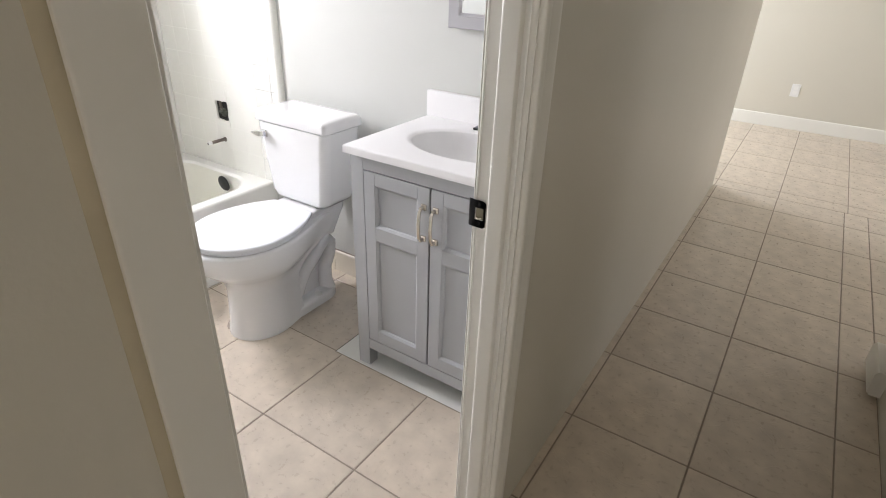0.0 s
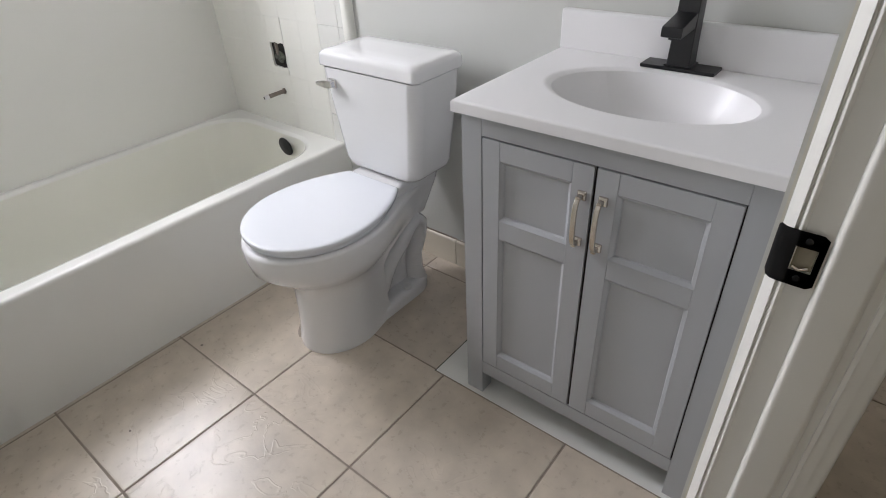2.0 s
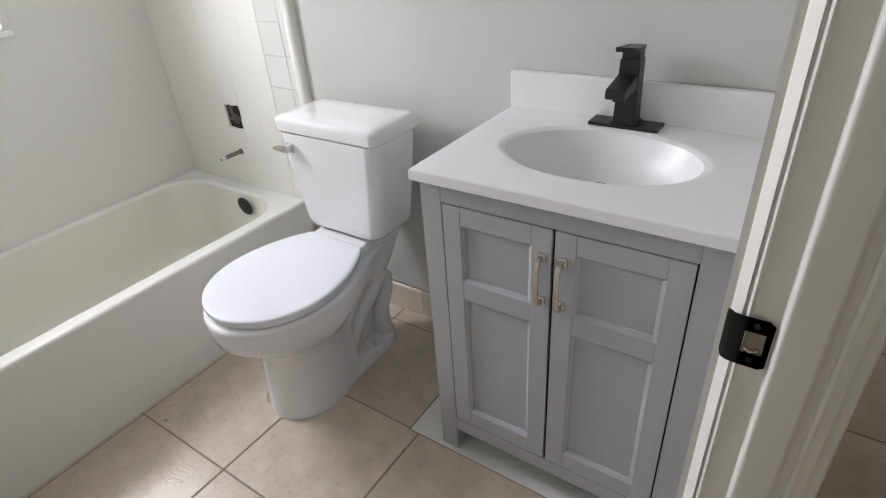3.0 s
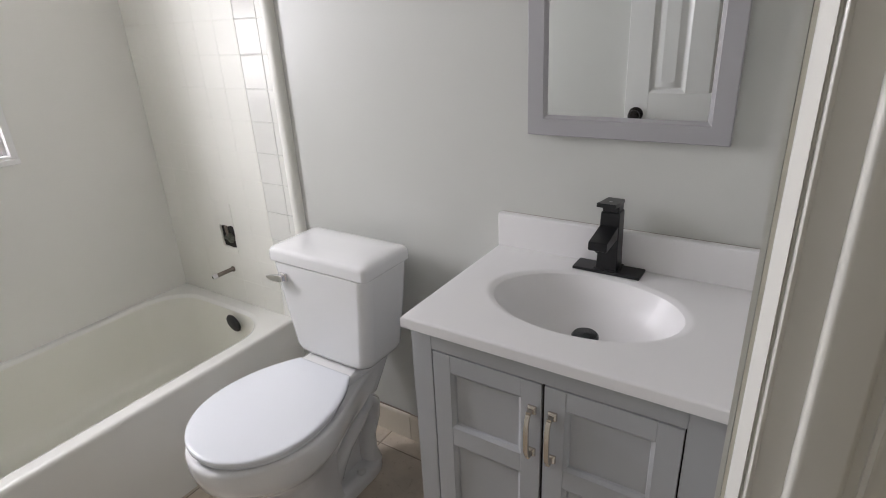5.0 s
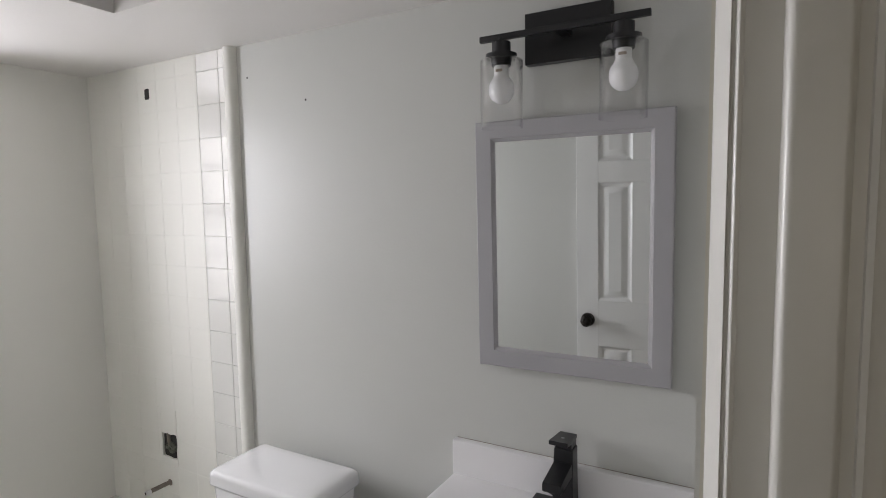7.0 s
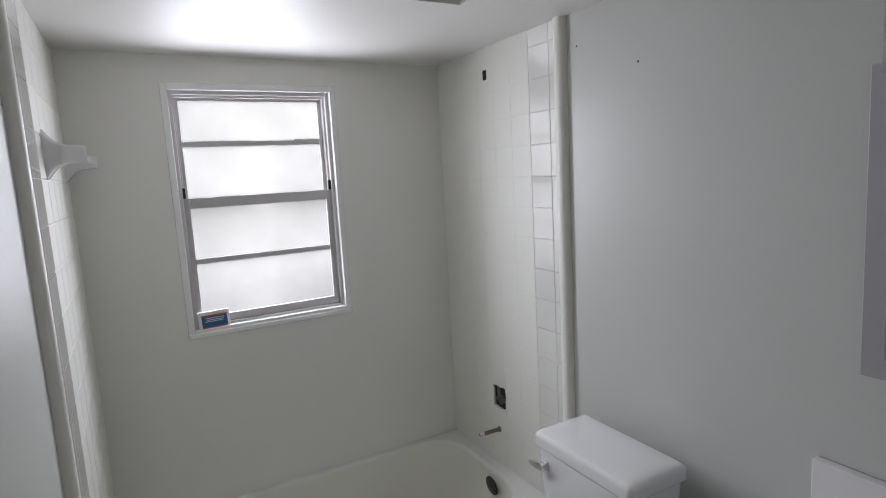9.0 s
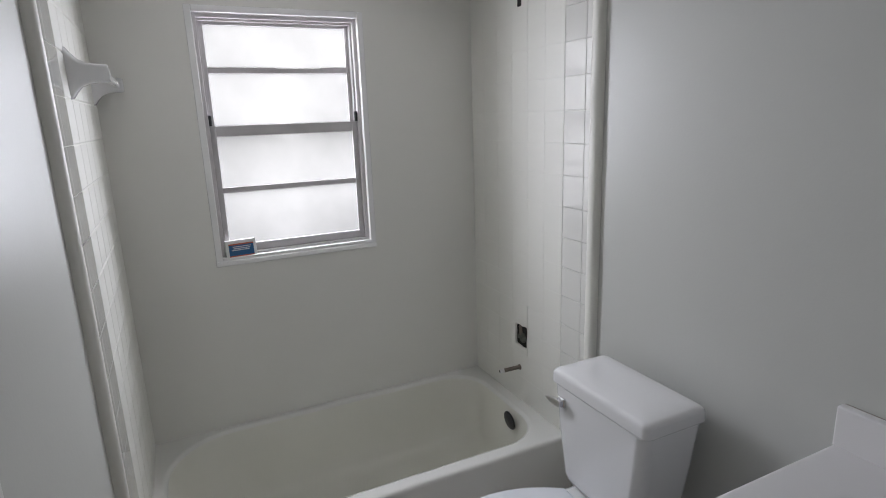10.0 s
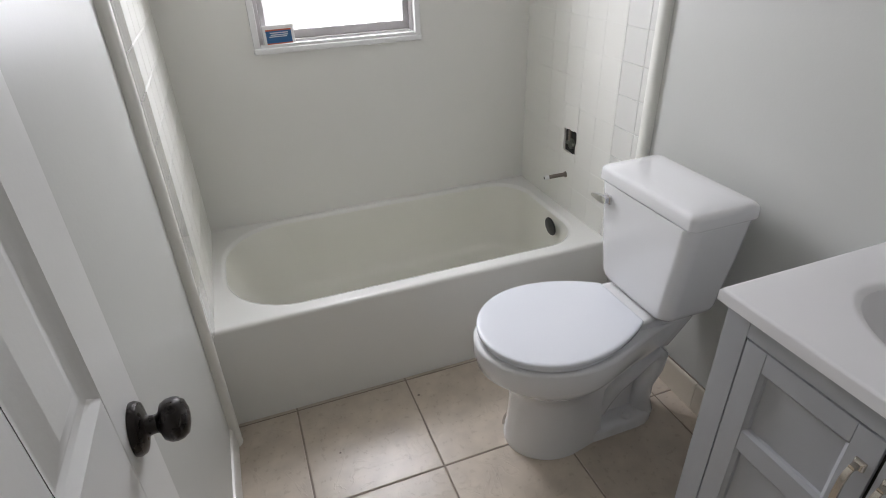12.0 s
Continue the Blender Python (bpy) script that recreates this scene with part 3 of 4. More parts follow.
def bathtub():
    t = thing("bathtub", "white enamel alcove bathtub with a cream basin and plain apron", "bathtub")
    cx, cy, hx, hy = -2.049, 0.787, 0.320, 0.680
    outer = rounded(-2.044, 0.797, 0.353, 0.7245, 0.004, 8)

    def inner(dx, dy, k, oy=0.0):
        """The basin's outline: rounder at the lounging end than at the drain end."""
        pts, a, b = [], hx - dx, hy - dy
        for q, (sx, sy) in enumerate(((1, 1), (-1, 1), (-1, -1), (1, -1))):
            r = (0.165 if sy > 0 else 0.255) * k
            for i in range(9):
                w = radians(90 * q + 90 * i / 8)
                pts.append((cx + sx * (a - r) + r * math.cos(w), cy + oy + sy * (b - r) + r * math.sin(w)))
        return pts
    part("rim", flat_loft([(0.30, outer), (0.377, outer), (0.3775, inner(-0.006, -0.006, 1.03)), (0.3750, inner(0.004, 0.004, 1.0)), (0.366, inner(0.011, 0.011, 0.98))],
                          cap_start=False, cap_end=False), TUB_WHITE, t, angle=60)
    levels = [(0.366, 0.011, 0.011, 0.98, 0.0), (0.34, 0.018, 0.018, 0.97, 0.002), (0.25, 0.030, 0.045, 0.94, 0.012), (0.15, 0.045, 0.080, 0.87, 0.03),
              (0.10, 0.062, 0.115, 0.8, 0.04), (0.075, 0.090, 0.155, 0.7, 0.045), (0.066, 0.14, 0.22, 0.5, 0.045)]
    part("basin", flat_loft([(z, inner(dx, dy, r, oy)) for z, dx, dy, r, oy in levels], cap_start=False), TUB_CREAM, t, "worn cream enamel basin", angle=70)
    prof = [(-1.6912, 0.377), (-1.686, 0.3768), (-1.680, 0.3755), (-1.6755, 0.3725), (-1.673, 0.368), (-1.672, 0.362), (-1.671, 0.345), (-1.667, 0.28),
            (-1.655, 0.12), (-1.647, 0.03), (-1.645, 0.0), (-1.72, 0.0), (-1.72, 0.3)]
    part("apron", extrude_y(prof, 0.061, 1.533), TUB_WHITE, t, angle=50)
    m = pose(-1.945, 1.430, 0.330, 97, 0, 0)
    part("overflow_plate", lathe([(0.0, 0.0), (0.040, 0.0), (0.041, 0.003), (0.038, 0.007), (0.02, 0.010), (0.0, 0.011)], m, 28, cap=False), BLACK, t, "round black overflow plate")
    part("drain", lathe([(0.0, 0.0), (0.03, 0.0), (0.03, 0.004), (0.02, 0.008), (0.0, 0.009)], pose(-2.03, 1.20, 0.066), 24, cap=False), BLACK, t, "black tub drain")
    return rebase(t, (-2.03, 0.80, 0))


bathtub()


def valve_opening():
    v = thing("shower_valve", "rough brass shower valve inside a broken hole in the tile", "valve", (-1.9975, TB, 0.675))
    # uneven broken edge, near-black sheet painting the cavity's shade, valve body before it
    rnd = random.Random(4)
    edge = []
    for a, b in (((-0.047, -0.052), (0.047, -0.052)), ((0.047, -0.052), (0.047, 0.052)), ((0.047, 0.052), (-0.047, 0.052)), ((-0.047, 0.052), (-0.047, -0.052))):
        for i in range(5):
            f = i / 5
            edge.append((a[0] + (b[0] - a[0]) * f, a[1] + (b[1] - a[1]) * f))
    jag = [(x * rnd.uniform(0.86, 0.99), z * rnd.uniform(0.88, 0.99)) for x, z in edge]
    part("broken_edge", loft([[(x, 0.0, z) for x, z in edge], [(x, -0.0012, z) for x, z in edge], [(x, -0.0008, z) for x, z in jag], [(x, 0.009, z) for x, z in jag]],
                             cap_start=False, cap_end=False), GLAZE, v, "chipped tile edge", smooth=False)
    part("cavity", box(-0.05, 0.05, 0.0085, 0.0095, -0.055, 0.055), DARK, v, "near-black sheet for the unlit wall cavity")
    part("valve_body", lathe([(0.0, 0.0), (0.022, 0.0), (0.022, 0.006), (0.012, 0.007), (0.012, 0.011), (0.0, 0.011)], pose(0.004, 0.008, -0.008, 90, 0, 0), 14, cap=False), BRASS_OLD, v)
    part("valve_stem", tube([(0.004, 0.004, -0.008), (0.004, -0.008, -0.008)], 0.006, 8), BRASS_OLD, v)
    part("pipe", tube([(-0.03, 0.005, -0.01), (0.036, 0.005, -0.006)], 0.008, 8), BRASS_OLD, v)
    part("pipe", tube([(-0.008, 0.0045, 0.0), (-0.012, 0.0045, 0.046)], 0.007, 8), COPPER, v)
    return v


valve_opening()
sp = thing("spout_pipe", "bare metal tub spout pipe sticking out of the tile", "pipe", (-2.008, TB, 0.528))
part("pipe", tube([(0, 0.004, 0.0), (-0.004, -0.03, -0.001), (-0.010, -0.075, -0.004)], 0.0085, 14), COPPER, sp)
part("thread_tape", tube([(-0.0102, -0.0755, -0.004), (-0.0125, -0.094, -0.0052)], [0.0095, 0.0088], 14), SCREW_CAP, sp, "white thread tape on the pipe end")
# Near-black disc paints the unlit bore of the pipe.
part("pipe_end", tube([(-0.0126, -0.0945, -0.0052), (-0.0128, -0.0955, -0.0053)], 0.006, 12), DARK, sp)
part("escutcheon", lathe([(0.0, 0.0), (0.013, 0.0), (0.012, 0.003), (0.0, 0.003)], pose(0, -0.0012, 0, 90, 0, 0), 18, cap=False), COPPER, sp)
sh = thing("shower_hole", "small dark hole in the tile for a shower arm", "hole", (-2.006, TB - 0.0012, 2.005))
# Near-black patch laid on the tile for the hole's unlit inside.
part("opening", loft([[(x, y, z) for x, z in rounded(0, 0, 0.013, 0.019, 0.004, 3)] for y in (0.0, -0.0006)]), DARK, sh)

# ---- towel bar on the left tile wall ----


def towel_bar():
    tb = thing("towel_bar", "white ceramic towel bar with flared brackets on the tile", "towel bar", (-1.86, TL_, 1.735))
    for x in (0.0, -0.485):
        rings = []
        for d, hw, hh in ((-0.003, 0.034, 0.064), (0.004, 0.033, 0.062), (0.012, 0.026, 0.050), (0.026, 0.018, 0.034), (0.046, 0.015, 0.026), (0.068, 0.0145, 0.0235), (0.086, 0.0145, 0.023), (0.092, 0.012, 0.020)):
            rings.append([(x + px, d, pz) for px, pz in rounded(0, 0, hw, hh, min(hw, hh) * 0.6, 4)])
        part("bracket", loft(rings), CHINA, tb, angle=60)
    part("bar", box(-0.48, -0.008, 0.066, 0.084, -0.009, 0.009, 0.002), CHINA, tb, "square white bar")
    return tb


towel_bar()

# ---- toilet ----


def toilet():
    X = -1.236
    t = thing("toilet", "white two-piece elongated toilet with the lid closed", "toilet", (X, 1.15, 0))

    def egg(y_front, y_wide, y_back, w, wb, n=14):
        """Outline from the front tip round to the back, centred on x = 0."""
        side = []
        for i in range(n + 1):
            a = math.pi / 2 * i / n
            side.append((w * math.sin(a), y_wide - (y_wide - y_front) * math.cos(a)))
        for i in range(1, n + 1):
            f = i / n
            s = f * f * (3 - 2 * f)
            side.append((w + (wb - w) * s, y_wide + (y_back - y_wide) * f))
        return side + [(-x, y) for x, y in reversed(side[1:])]

    def oval(y_front, y_wide, y_back, w, wb, n=14):
        """Outline with a rounded front, bulging sides and a straight back edge."""
        side = []
        for i in range(n + 1):
            a = math.pi / 2 * i / n
            side.append((w * math.sin(a), y_wide - (y_wide - y_front) * math.cos(a)))
        for i in range(1, n + 1):
            f = i / n
            side.append((w + (wb - w) * f ** 2.1, y_wide + (y_back - y_wide) * f))
        return side + [(-x, y) for x, y in reversed(side[1:])]

    oy = -1.15
    O = lambda f, m, b, w, wb: [(x, y + oy) for x, y in oval(f, m, b, w, wb)]
    E = lambda f, m, b, w, wb: [(x, y + oy) for x, y in egg(f, m, b, w, wb)]
    body = bmesh.new()
    # bowl and front pedestal
    flat_loft([(0.0, E(0.880, 1.03, 1.17, 0.124, 0.104)), (0.02, E(0.880, 1.03, 1.17, 0.123, 0.102)), (0.06, E(0.887, 1.03, 1.165, 0.115, 0.096)), (0.14, E(0.893, 1.03, 1.16, 0.112, 0.093)),
               (0.21, E(0.895, 1.03, 1.16, 0.114, 0.096)), (0.250, E(0.884, 1.03, 1.19, 0.126, 0.100)), (0.285, E(0.850, 1.03, 1.24, 0.154, 0.104)), (0.315, E(0.815, 1.03, 1.29, 0.178, 0.108)),
               (0.345, E(0.784, 1.03, 1.34, 0.193, 0.110)), (0.385, E(0.776, 1.03, 1.37, 0.199, 0.110)), (0.415, E(0.776, 1.03, 1.39, 0.199, 0.110)), (0.424, E(0.780, 1.03, 1.39, 0.195, 0.110)), (0.428, E(0.790, 1.03, 1.39, 0.187, 0.106))], bm=body)
    # rear deck below the tank
    flat_loft([(0.30, rounded(0, 1.335 + oy, 0.080, 0.085, 0.04)), (0.36, rounded(0, 1.325 + oy, 0.100, 0.105, 0.04)), (0.42, rounded(0, 1.325 + oy, 0.112, 0.120, 0.03)), (0.446, rounded(0, 1.340 + oy, 0.112, 0.110, 0.025)), (0.450, rounded(0, 1.340 + oy, 0.109, 0.107, 0.022)), (0.4515, rounded(0, 1.345 + oy, 0.104, 0.100, 0.02)), (0.463, rounded(0, 1.375 + oy, 0.09, 0.062, 0.02))], bm=body)
    # narrow rear core and the foot
    flat_loft([(0.0, rounded(0, 1.26 + oy, 0.050, 0.135, 0.045)), (0.12, rounded(0, 1.26 + oy, 0.040, 0.13, 0.038)), (0.34, rounded(0, 1.27 + oy, 0.05, 0.12, 0.045))], bm=body)
    flat_loft([(0.0, rounded(0, 1.23 + oy, 0.108, 0.185, 0.105)), (0.026, rounded(0, 1.23 + oy, 0.107, 0.184, 0.104)), (0.038, rounded(0, 1.23 + oy, 0.100, 0.176, 0.098)), (0.048, rounded(0, 1.22 + oy, 0.078, 0.15, 0.075))], bm=body)
    # moulded trapway on both sides
    for s in (-1, 1):
        path = [(s * 0.050, 1.185 + oy, 0.075), (s * 0.056, 1.195 + oy, 0.13), (s * 0.060, 1.225 + oy, 0.185), (s * 0.062, 1.275 + oy, 0.225), (s * 0.062, 1.315 + oy, 0.265), (s * 0.060, 1.350 + oy, 0.285),
                (s * 0.056, 1.375 + oy, 0.255), (s * 0.052, 1.375 + oy, 0.20), (s * 0.050, 1.350 + oy, 0.14), (s * 0.050, 1.345 + oy, 0.08), (s * 0.052, 1.355 + oy, 0.02)]
        tube(path, [0.024, 0.030, 0.033, 0.034, 0.035, 0.036, 0.036, 0.034, 0.032, 0.034, 0.040], 16, bm=body)
    part("bowl", body, CHINA, t, angle=50)
    arc = [radians(192 + 5 * i) for i in range(10)]
    chip = [(0.116 * math.cos(a), 1.03 + 0.142 * math.sin(a)) for a in arc]
    chip += [((0.131 + 0.008 * math.sin(math.pi * i / 9)) * math.cos(a), 1.03 + (0.157 + 0.008 * math.sin(math.pi * i / 9)) * math.sin(a)) for i, a in reversed(list(enumerate(arc)))]
    part("chipped_grout", flat_loft([(0.0005, [(x, y + oy) for x, y in chip]), (0.0018, [(x, y + oy) for x, y in chip])]), GROUT, t, "chipped dark grout at the toilet foot")
    part("bolt_cap", lathe([(0.015, 0), (0.0155, 0.008), (0.011, 0.015), (0.0, 0.017)], pose(0.083, 1.27 + oy, 0.042), 16, cap=False), SCREW_CAP, t, "white round bolt cap")
    part("bolt_cap", lathe([(0.015, 0), (0.0155, 0.008), (0.011, 0.015), (0.0, 0.017)], pose(-0.083, 1.27 + oy, 0.042), 16, cap=False), SCREW_CAP, t, "white round bolt cap")
    # seat ring edge, lid
    ring = lambda g: O(0.793 + g, 1.005, 1.238 - g, 0.189 - g, 0.104 - g)
    part("seat", flat_loft([(0.428, ring(0.010)), (0.430, ring(0.004)), (0.441, ring(0.003)), (0.443, ring(0.007))]), SEAT, t, "white plastic seat under the lid")
    lid = lambda g: O(0.788 + g, 1.000, 1.250 - g, 0.193 - g, 0.108 - g)
    part("seat_lid", flat_loft([(0.4440, lid(0.005)), (0.4450, lid(0.001)), (0.4540, lid(0.0)), (0.4570, lid(0.0012)), (0.4590, lid(0.0045)), (0.4605, lid(0.012)), (0.4620, lid(0.05)), (0.4625, lid(0.10))]), SEAT, t, "closed white plastic lid", angle=70)
    for s in (-1, 1):
        part("hinge", box(s * 0.075 - 0.020, s * 0.075 + 0.020, 1.246 + oy, 1.266 + oy, 0.444, 0.453, 0.003, 3), SEAT, t)
    # tank
    yc = 1.362 + oy
    def R(hx, hy, r=0.035, bow=0.010):
        """A rounded rectangle whose front bows out."""
        return [(x + 0.010, y - bow * (1 - min(1, abs(x) / hx) ** 2) * (1 if y < yc else 0)) for x, y in rounded(0, yc, hx, hy, r, 8)]
    part("tank", flat_loft([(0.462, R(0.105, 0.060)), (0.465, R(0.128, 0.076)), (0.472, R(0.144, 0.086)), (0.484, R(0.154, 0.091)), (0.500, R(0.159, 0.094)), (0.56, R(0.166, 0.097)), (0.66, R(0.180, 0.101)), (0.782, R(0.193, 0.105)), (0.7865, R(0.191, 0.103))]), CHINA, t, angle=60)
    # Near-black filler in the lid seam; it paints the shade there.
    part("lid_seam_shade", flat_loft([(0.7865, R(0.180, 0.098, 0.02)), (0.7900, R(0.180, 0.098, 0.02))]), DARK, t, "dark band painting the seam shade under the tank lid", angle=60)
    lr = lambda g: R(0.1985 - g, 0.1085 - g, 0.018, 0.012)
    part("tank_lid", flat_loft([(0.7893, lr(0.004)), (0.7905, lr(0.001)), (0.795, lr(0.0)), (0.818, lr(0.001)), (0.825, lr(0.003)), (0.830, lr(0.0075)), (0.8335, lr(0.015)), (0.8360, lr(0.04)), (0.8368, lr(0.07))]), CHINA, t, "white porcelain tank lid", angle=60)
    hub = loft([[(-0.128 + px, yc - 0.103 - d, 0.742 + pz) for px, pz in rounded(0, 0, hw, hh, 0.004, 3)] for d, hw, hh in ((0.0, 0.015, 0.015), (0.010, 0.015, 0.015), (0.014, 0.012, 0.012), (0.022, 0.010, 0.010), (0.024, 0.008, 0.008))])
    lev = part("flush_lever", hub, CHROME, t, "chrome flush lever", angle=35)
    arm = loft([[(-0.118 - d, yc - 0.122 - 0.10 * d + py, 0.743 - 0.05 * d + pz) for py, pz in rounded(0, 0, hw, hh, 0.0022, 3)] for d, hw, hh in ((0.0, 0.006, 0.010), (0.014, 0.007, 0.0125), (0.030, 0.0062, 0.0115), (0.048, 0.0052, 0.0085), (0.062, 0.0035, 0.0045), (0.066, 0.0024, 0.0028))])
    part("lever_arm", arm, CHROME, lev, angle=35)
    part("supply_line", tube([(-0.14, yc + 0.02, 0.47), (-0.17, yc + 0.05, 0.36), (-0.16, yc + 0.10, 0.22), (-0.15, yc + 0.16, 0.18)], 0.006, 10), CHROME, t, "braided steel supply line")
    return t


toilet()

# ---- vanity ----


def vanity():
    v = thing("vanity_cabinet", "grey painted two-door vanity cabinet on short legs", "cabinet")
    L, R, F, B, T = -0.734, -0.0935, 1.064, 1.53, 0.839
    dl, dr, db, dt = -0.682, -0.158, 0.132, 0.795
    mid = (dl + dr) / 2
    b = 0.0015
    part("side_panel", box(L, L + 0.016, F + 0.018, B, 0.085, T, b), GREY_PAINT, v)
    part("side_panel", box(R - 0.016, R, F + 0.018, B, 0.085, T, b), GREY_PAINT, v)
    for x0, x1 in ((L, dl), (dr, R)):
        part("leg_stile", box(x0, x1, F, F + 0.045, 0.003, T, b), GREY_PAINT, v)
        part("leg", box(x0, x1, B - 0.045, B, 0.003, 0.085, b), GREY_PAINT, v)
    part("top_rail", box(dl, dr, F, F + 0.018, dt, T, b), GREY_PAINT, v)
    part("bottom_rail", box(dl, dr, F, F + 0.018, 0.085, db - 0.003, b), GREY_PAINT, v)
    part("bottom_board", box(L + 0.016, R - 0.016, F + 0.018, B, 0.085, 0.10), GREY_PAINT, v, smooth=False)
    # Near-black board just behind the doors, added to keep their gaps dark.
    part("dark_liner", box(L + 0.016, R - 0.016, F + 0.05, F + 0.055, 0.10, T), DARK, v, smooth=False)
    # Near-black strips set in the door gaps in place of their shade.
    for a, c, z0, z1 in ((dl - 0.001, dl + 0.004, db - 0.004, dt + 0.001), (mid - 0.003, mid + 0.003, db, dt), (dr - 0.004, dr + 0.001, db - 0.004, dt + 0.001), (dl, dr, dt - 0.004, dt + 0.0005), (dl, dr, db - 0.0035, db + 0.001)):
        part("gap_shade_strip", box(a, c, F + 0.006, F + 0.016, z0, z1), DARK, v, "black strip painting shade into the gap round the doors", smooth=False)
    g = 0.003
    for k, (a, c) in enumerate(((dl + g, mid - g), (mid + g, dr - g))):
        y0, y1 = F - 0.001, F + 0.017
        z0, z1 = db, dt - g
        d = part("door", box(a, a + 0.044, y0, y1, z0, z1, b), GREY_PAINT, v, "grey shaker door with two recessed panels")
        part("door_stile", box(c - 0.044, c, y0, y1, z0, z1, b), GREY_PAINT, d)
        for r0, r1 in ((z0, z0 + 0.048), (0.553, 0.602), (z1 - 0.044, z1)):
            part("door_rail", box(a + 0.044, c - 0.044, y0 + 0.0004, y1, r0, r1, b), GREY_PAINT, d)
        for p0, p1 in ((z0 + 0.048, 0.553), (0.602, z1 - 0.044)):
            xa, xc = a + 0.044, c - 0.044
            bm = loft([[(xa + i, y0 + dy, p0 + i), (xc - i, y0 + dy, p0 + i), (xc - i, y0 + dy, p1 - i), (xa + i, y0 + dy, p1 - i)]
                       for i, dy in ((0, 0.001), (0.007, 0.006), (0.009, 0.011), (0.012, 0.0115))], cap_start=False)
            part("door_panel", bm, GREY_PAINT, d, angle=20)
        hx = mid - 0.022 if k == 0 else mid + 0.022
        hb = bmesh.new()
        for z in (0.622, 0.728):
            loft([[(hx + px, F - 0.001 - dd, z + pz) for px, pz in rounded(0, 0, hw, hw * 1.05, 0.002, 2)] for dd, hw in ((0.0, 0.0095), (0.003, 0.0095), (0.006, 0.0075), (0.0075, 0.005), (0.020, 0.0048))], bm=hb)
        rings = []
        for z, dd, hw in ((0.622, 0.018, 0.0048), (0.630, 0.024, 0.005), (0.645, 0.0275, 0.0052), (0.675, 0.029, 0.0054), (0.705, 0.0275, 0.0052), (0.720, 0.024, 0.005), (0.728, 0.018, 0.0048)):
            rings.append([(hx + px, F - 0.001 - dd + py, z) for px, py in rounded(0, 0, hw, 0.0035, 0.0015, 2)])
        loft(rings, bm=hb)
        part("handle", hb, NICKEL, d, "brushed nickel pull handle", angle=50)
    return rebase(v, (-0.424, 1.30, 0))


vanity()


def vanity_top():
    t = thing("sink_top", "white cultured-marble sink top with moulded oval basin", "sink")
    x0, x1, y0, y1, zt, zb = -0.748, XB - 0.0075, 1.046, 1.533, 0.868, 0.840
    cx, cy, a, b = -0.425, 1.294, 0.211, 0.142
    turns = sorted([2 * math.pi * (k + 0.5) / 64 for k in range(64)] + [math.atan2(py - cy, px - cx) % (2 * math.pi) for px in (x0, x1) for py in (y0, y1)])
    n = len(turns)
    # outline points and oval points are paired by angle, so that the deck is one clean ring
    def deck_point(k, inset, z):
        ang = turns[k]
        c, s = math.cos(ang), math.sin(ang)
        lims = []
        if abs(c) > 1e-6:
            lims.append(((x1 - inset if c > 0 else x0 + inset) - cx) / c)
        if abs(s) > 1e-6:
            lims.append(((y1 if s > 0 else y0 + inset) - cy) / s)
        d = min(lims)
        return (cx + c * d, cy + s * d, z)

    def oval(k, f, z, oy=0.0):
        ang = turns[k]
        # the same direction as the outline point, on the ellipse
        c, s = math.cos(ang), math.sin(ang)
        d = 1 / math.sqrt((c / (a * f)) ** 2 + (s / (b * f)) ** 2)
        return (cx + c * d, cy + oy + s * d, z)
    K = range(n)
    bm = loft([[deck_point(k, 0.012, zb) for k in K], [deck_point(k, 0.0, zb + 0.002) for k in K], [deck_point(k, 0.0, zt - 0.005) for k in K], [deck_point(k, 0.003, zt - 0.001) for k in K], [deck_point(k, 0.008, zt) for k in K],
               [oval(k, 1.10, zt) for k in K], [oval(k, 1.05, zt - 0.0015) for k in K], [oval(k, 1.0, zt - 0.006) for k in K]], cap_start=False, cap_end=False)
    part("deck", bm, MARBLE, t, angle=50)
    prof = [(1.0, 0.006), (0.97, 0.016), (0.93, 0.035), (0.87, 0.056), (0.78, 0.077), (0.65, 0.093), (0.48, 0.103), (0.30, 0.109), (0.13, 0.111)]
    part("basin", loft([[oval(k, f, zt - d, 0.0) for k in K] for f, d in prof], cap_start=False), MARBLE, t, "moulded white oval basin", angle=80)
    part("backsplash", box(x0, x1, 1.508, 1.533, zt - 0.002, 0.962, 0.005, 3), MARBLE, t)
    part("caulk_seam", box(x0 + 0.004, x1, 1.5335, 1.5348, 0.958, 0.9608), GROUT, t, "thin dark seam above the backsplash", smooth=False)
    dz = zt - 0.111
    part("drain_stopper", lathe([(0.0, 0.0), (0.026, 0.0), (0.027, 0.003), (0.021, 0.006), (0.021, 0.012), (0.0305, 0.016), (0.0305, 0.022), (0.027, 0.0265), (0.0, 0.029)], pose(cx + 0.006, cy + 0.006, dz), 28, cap=False), STOPPER, t, "dark pop-up drain stopper")
    return rebase(t, (cx, cy, zb))


vanity_top()


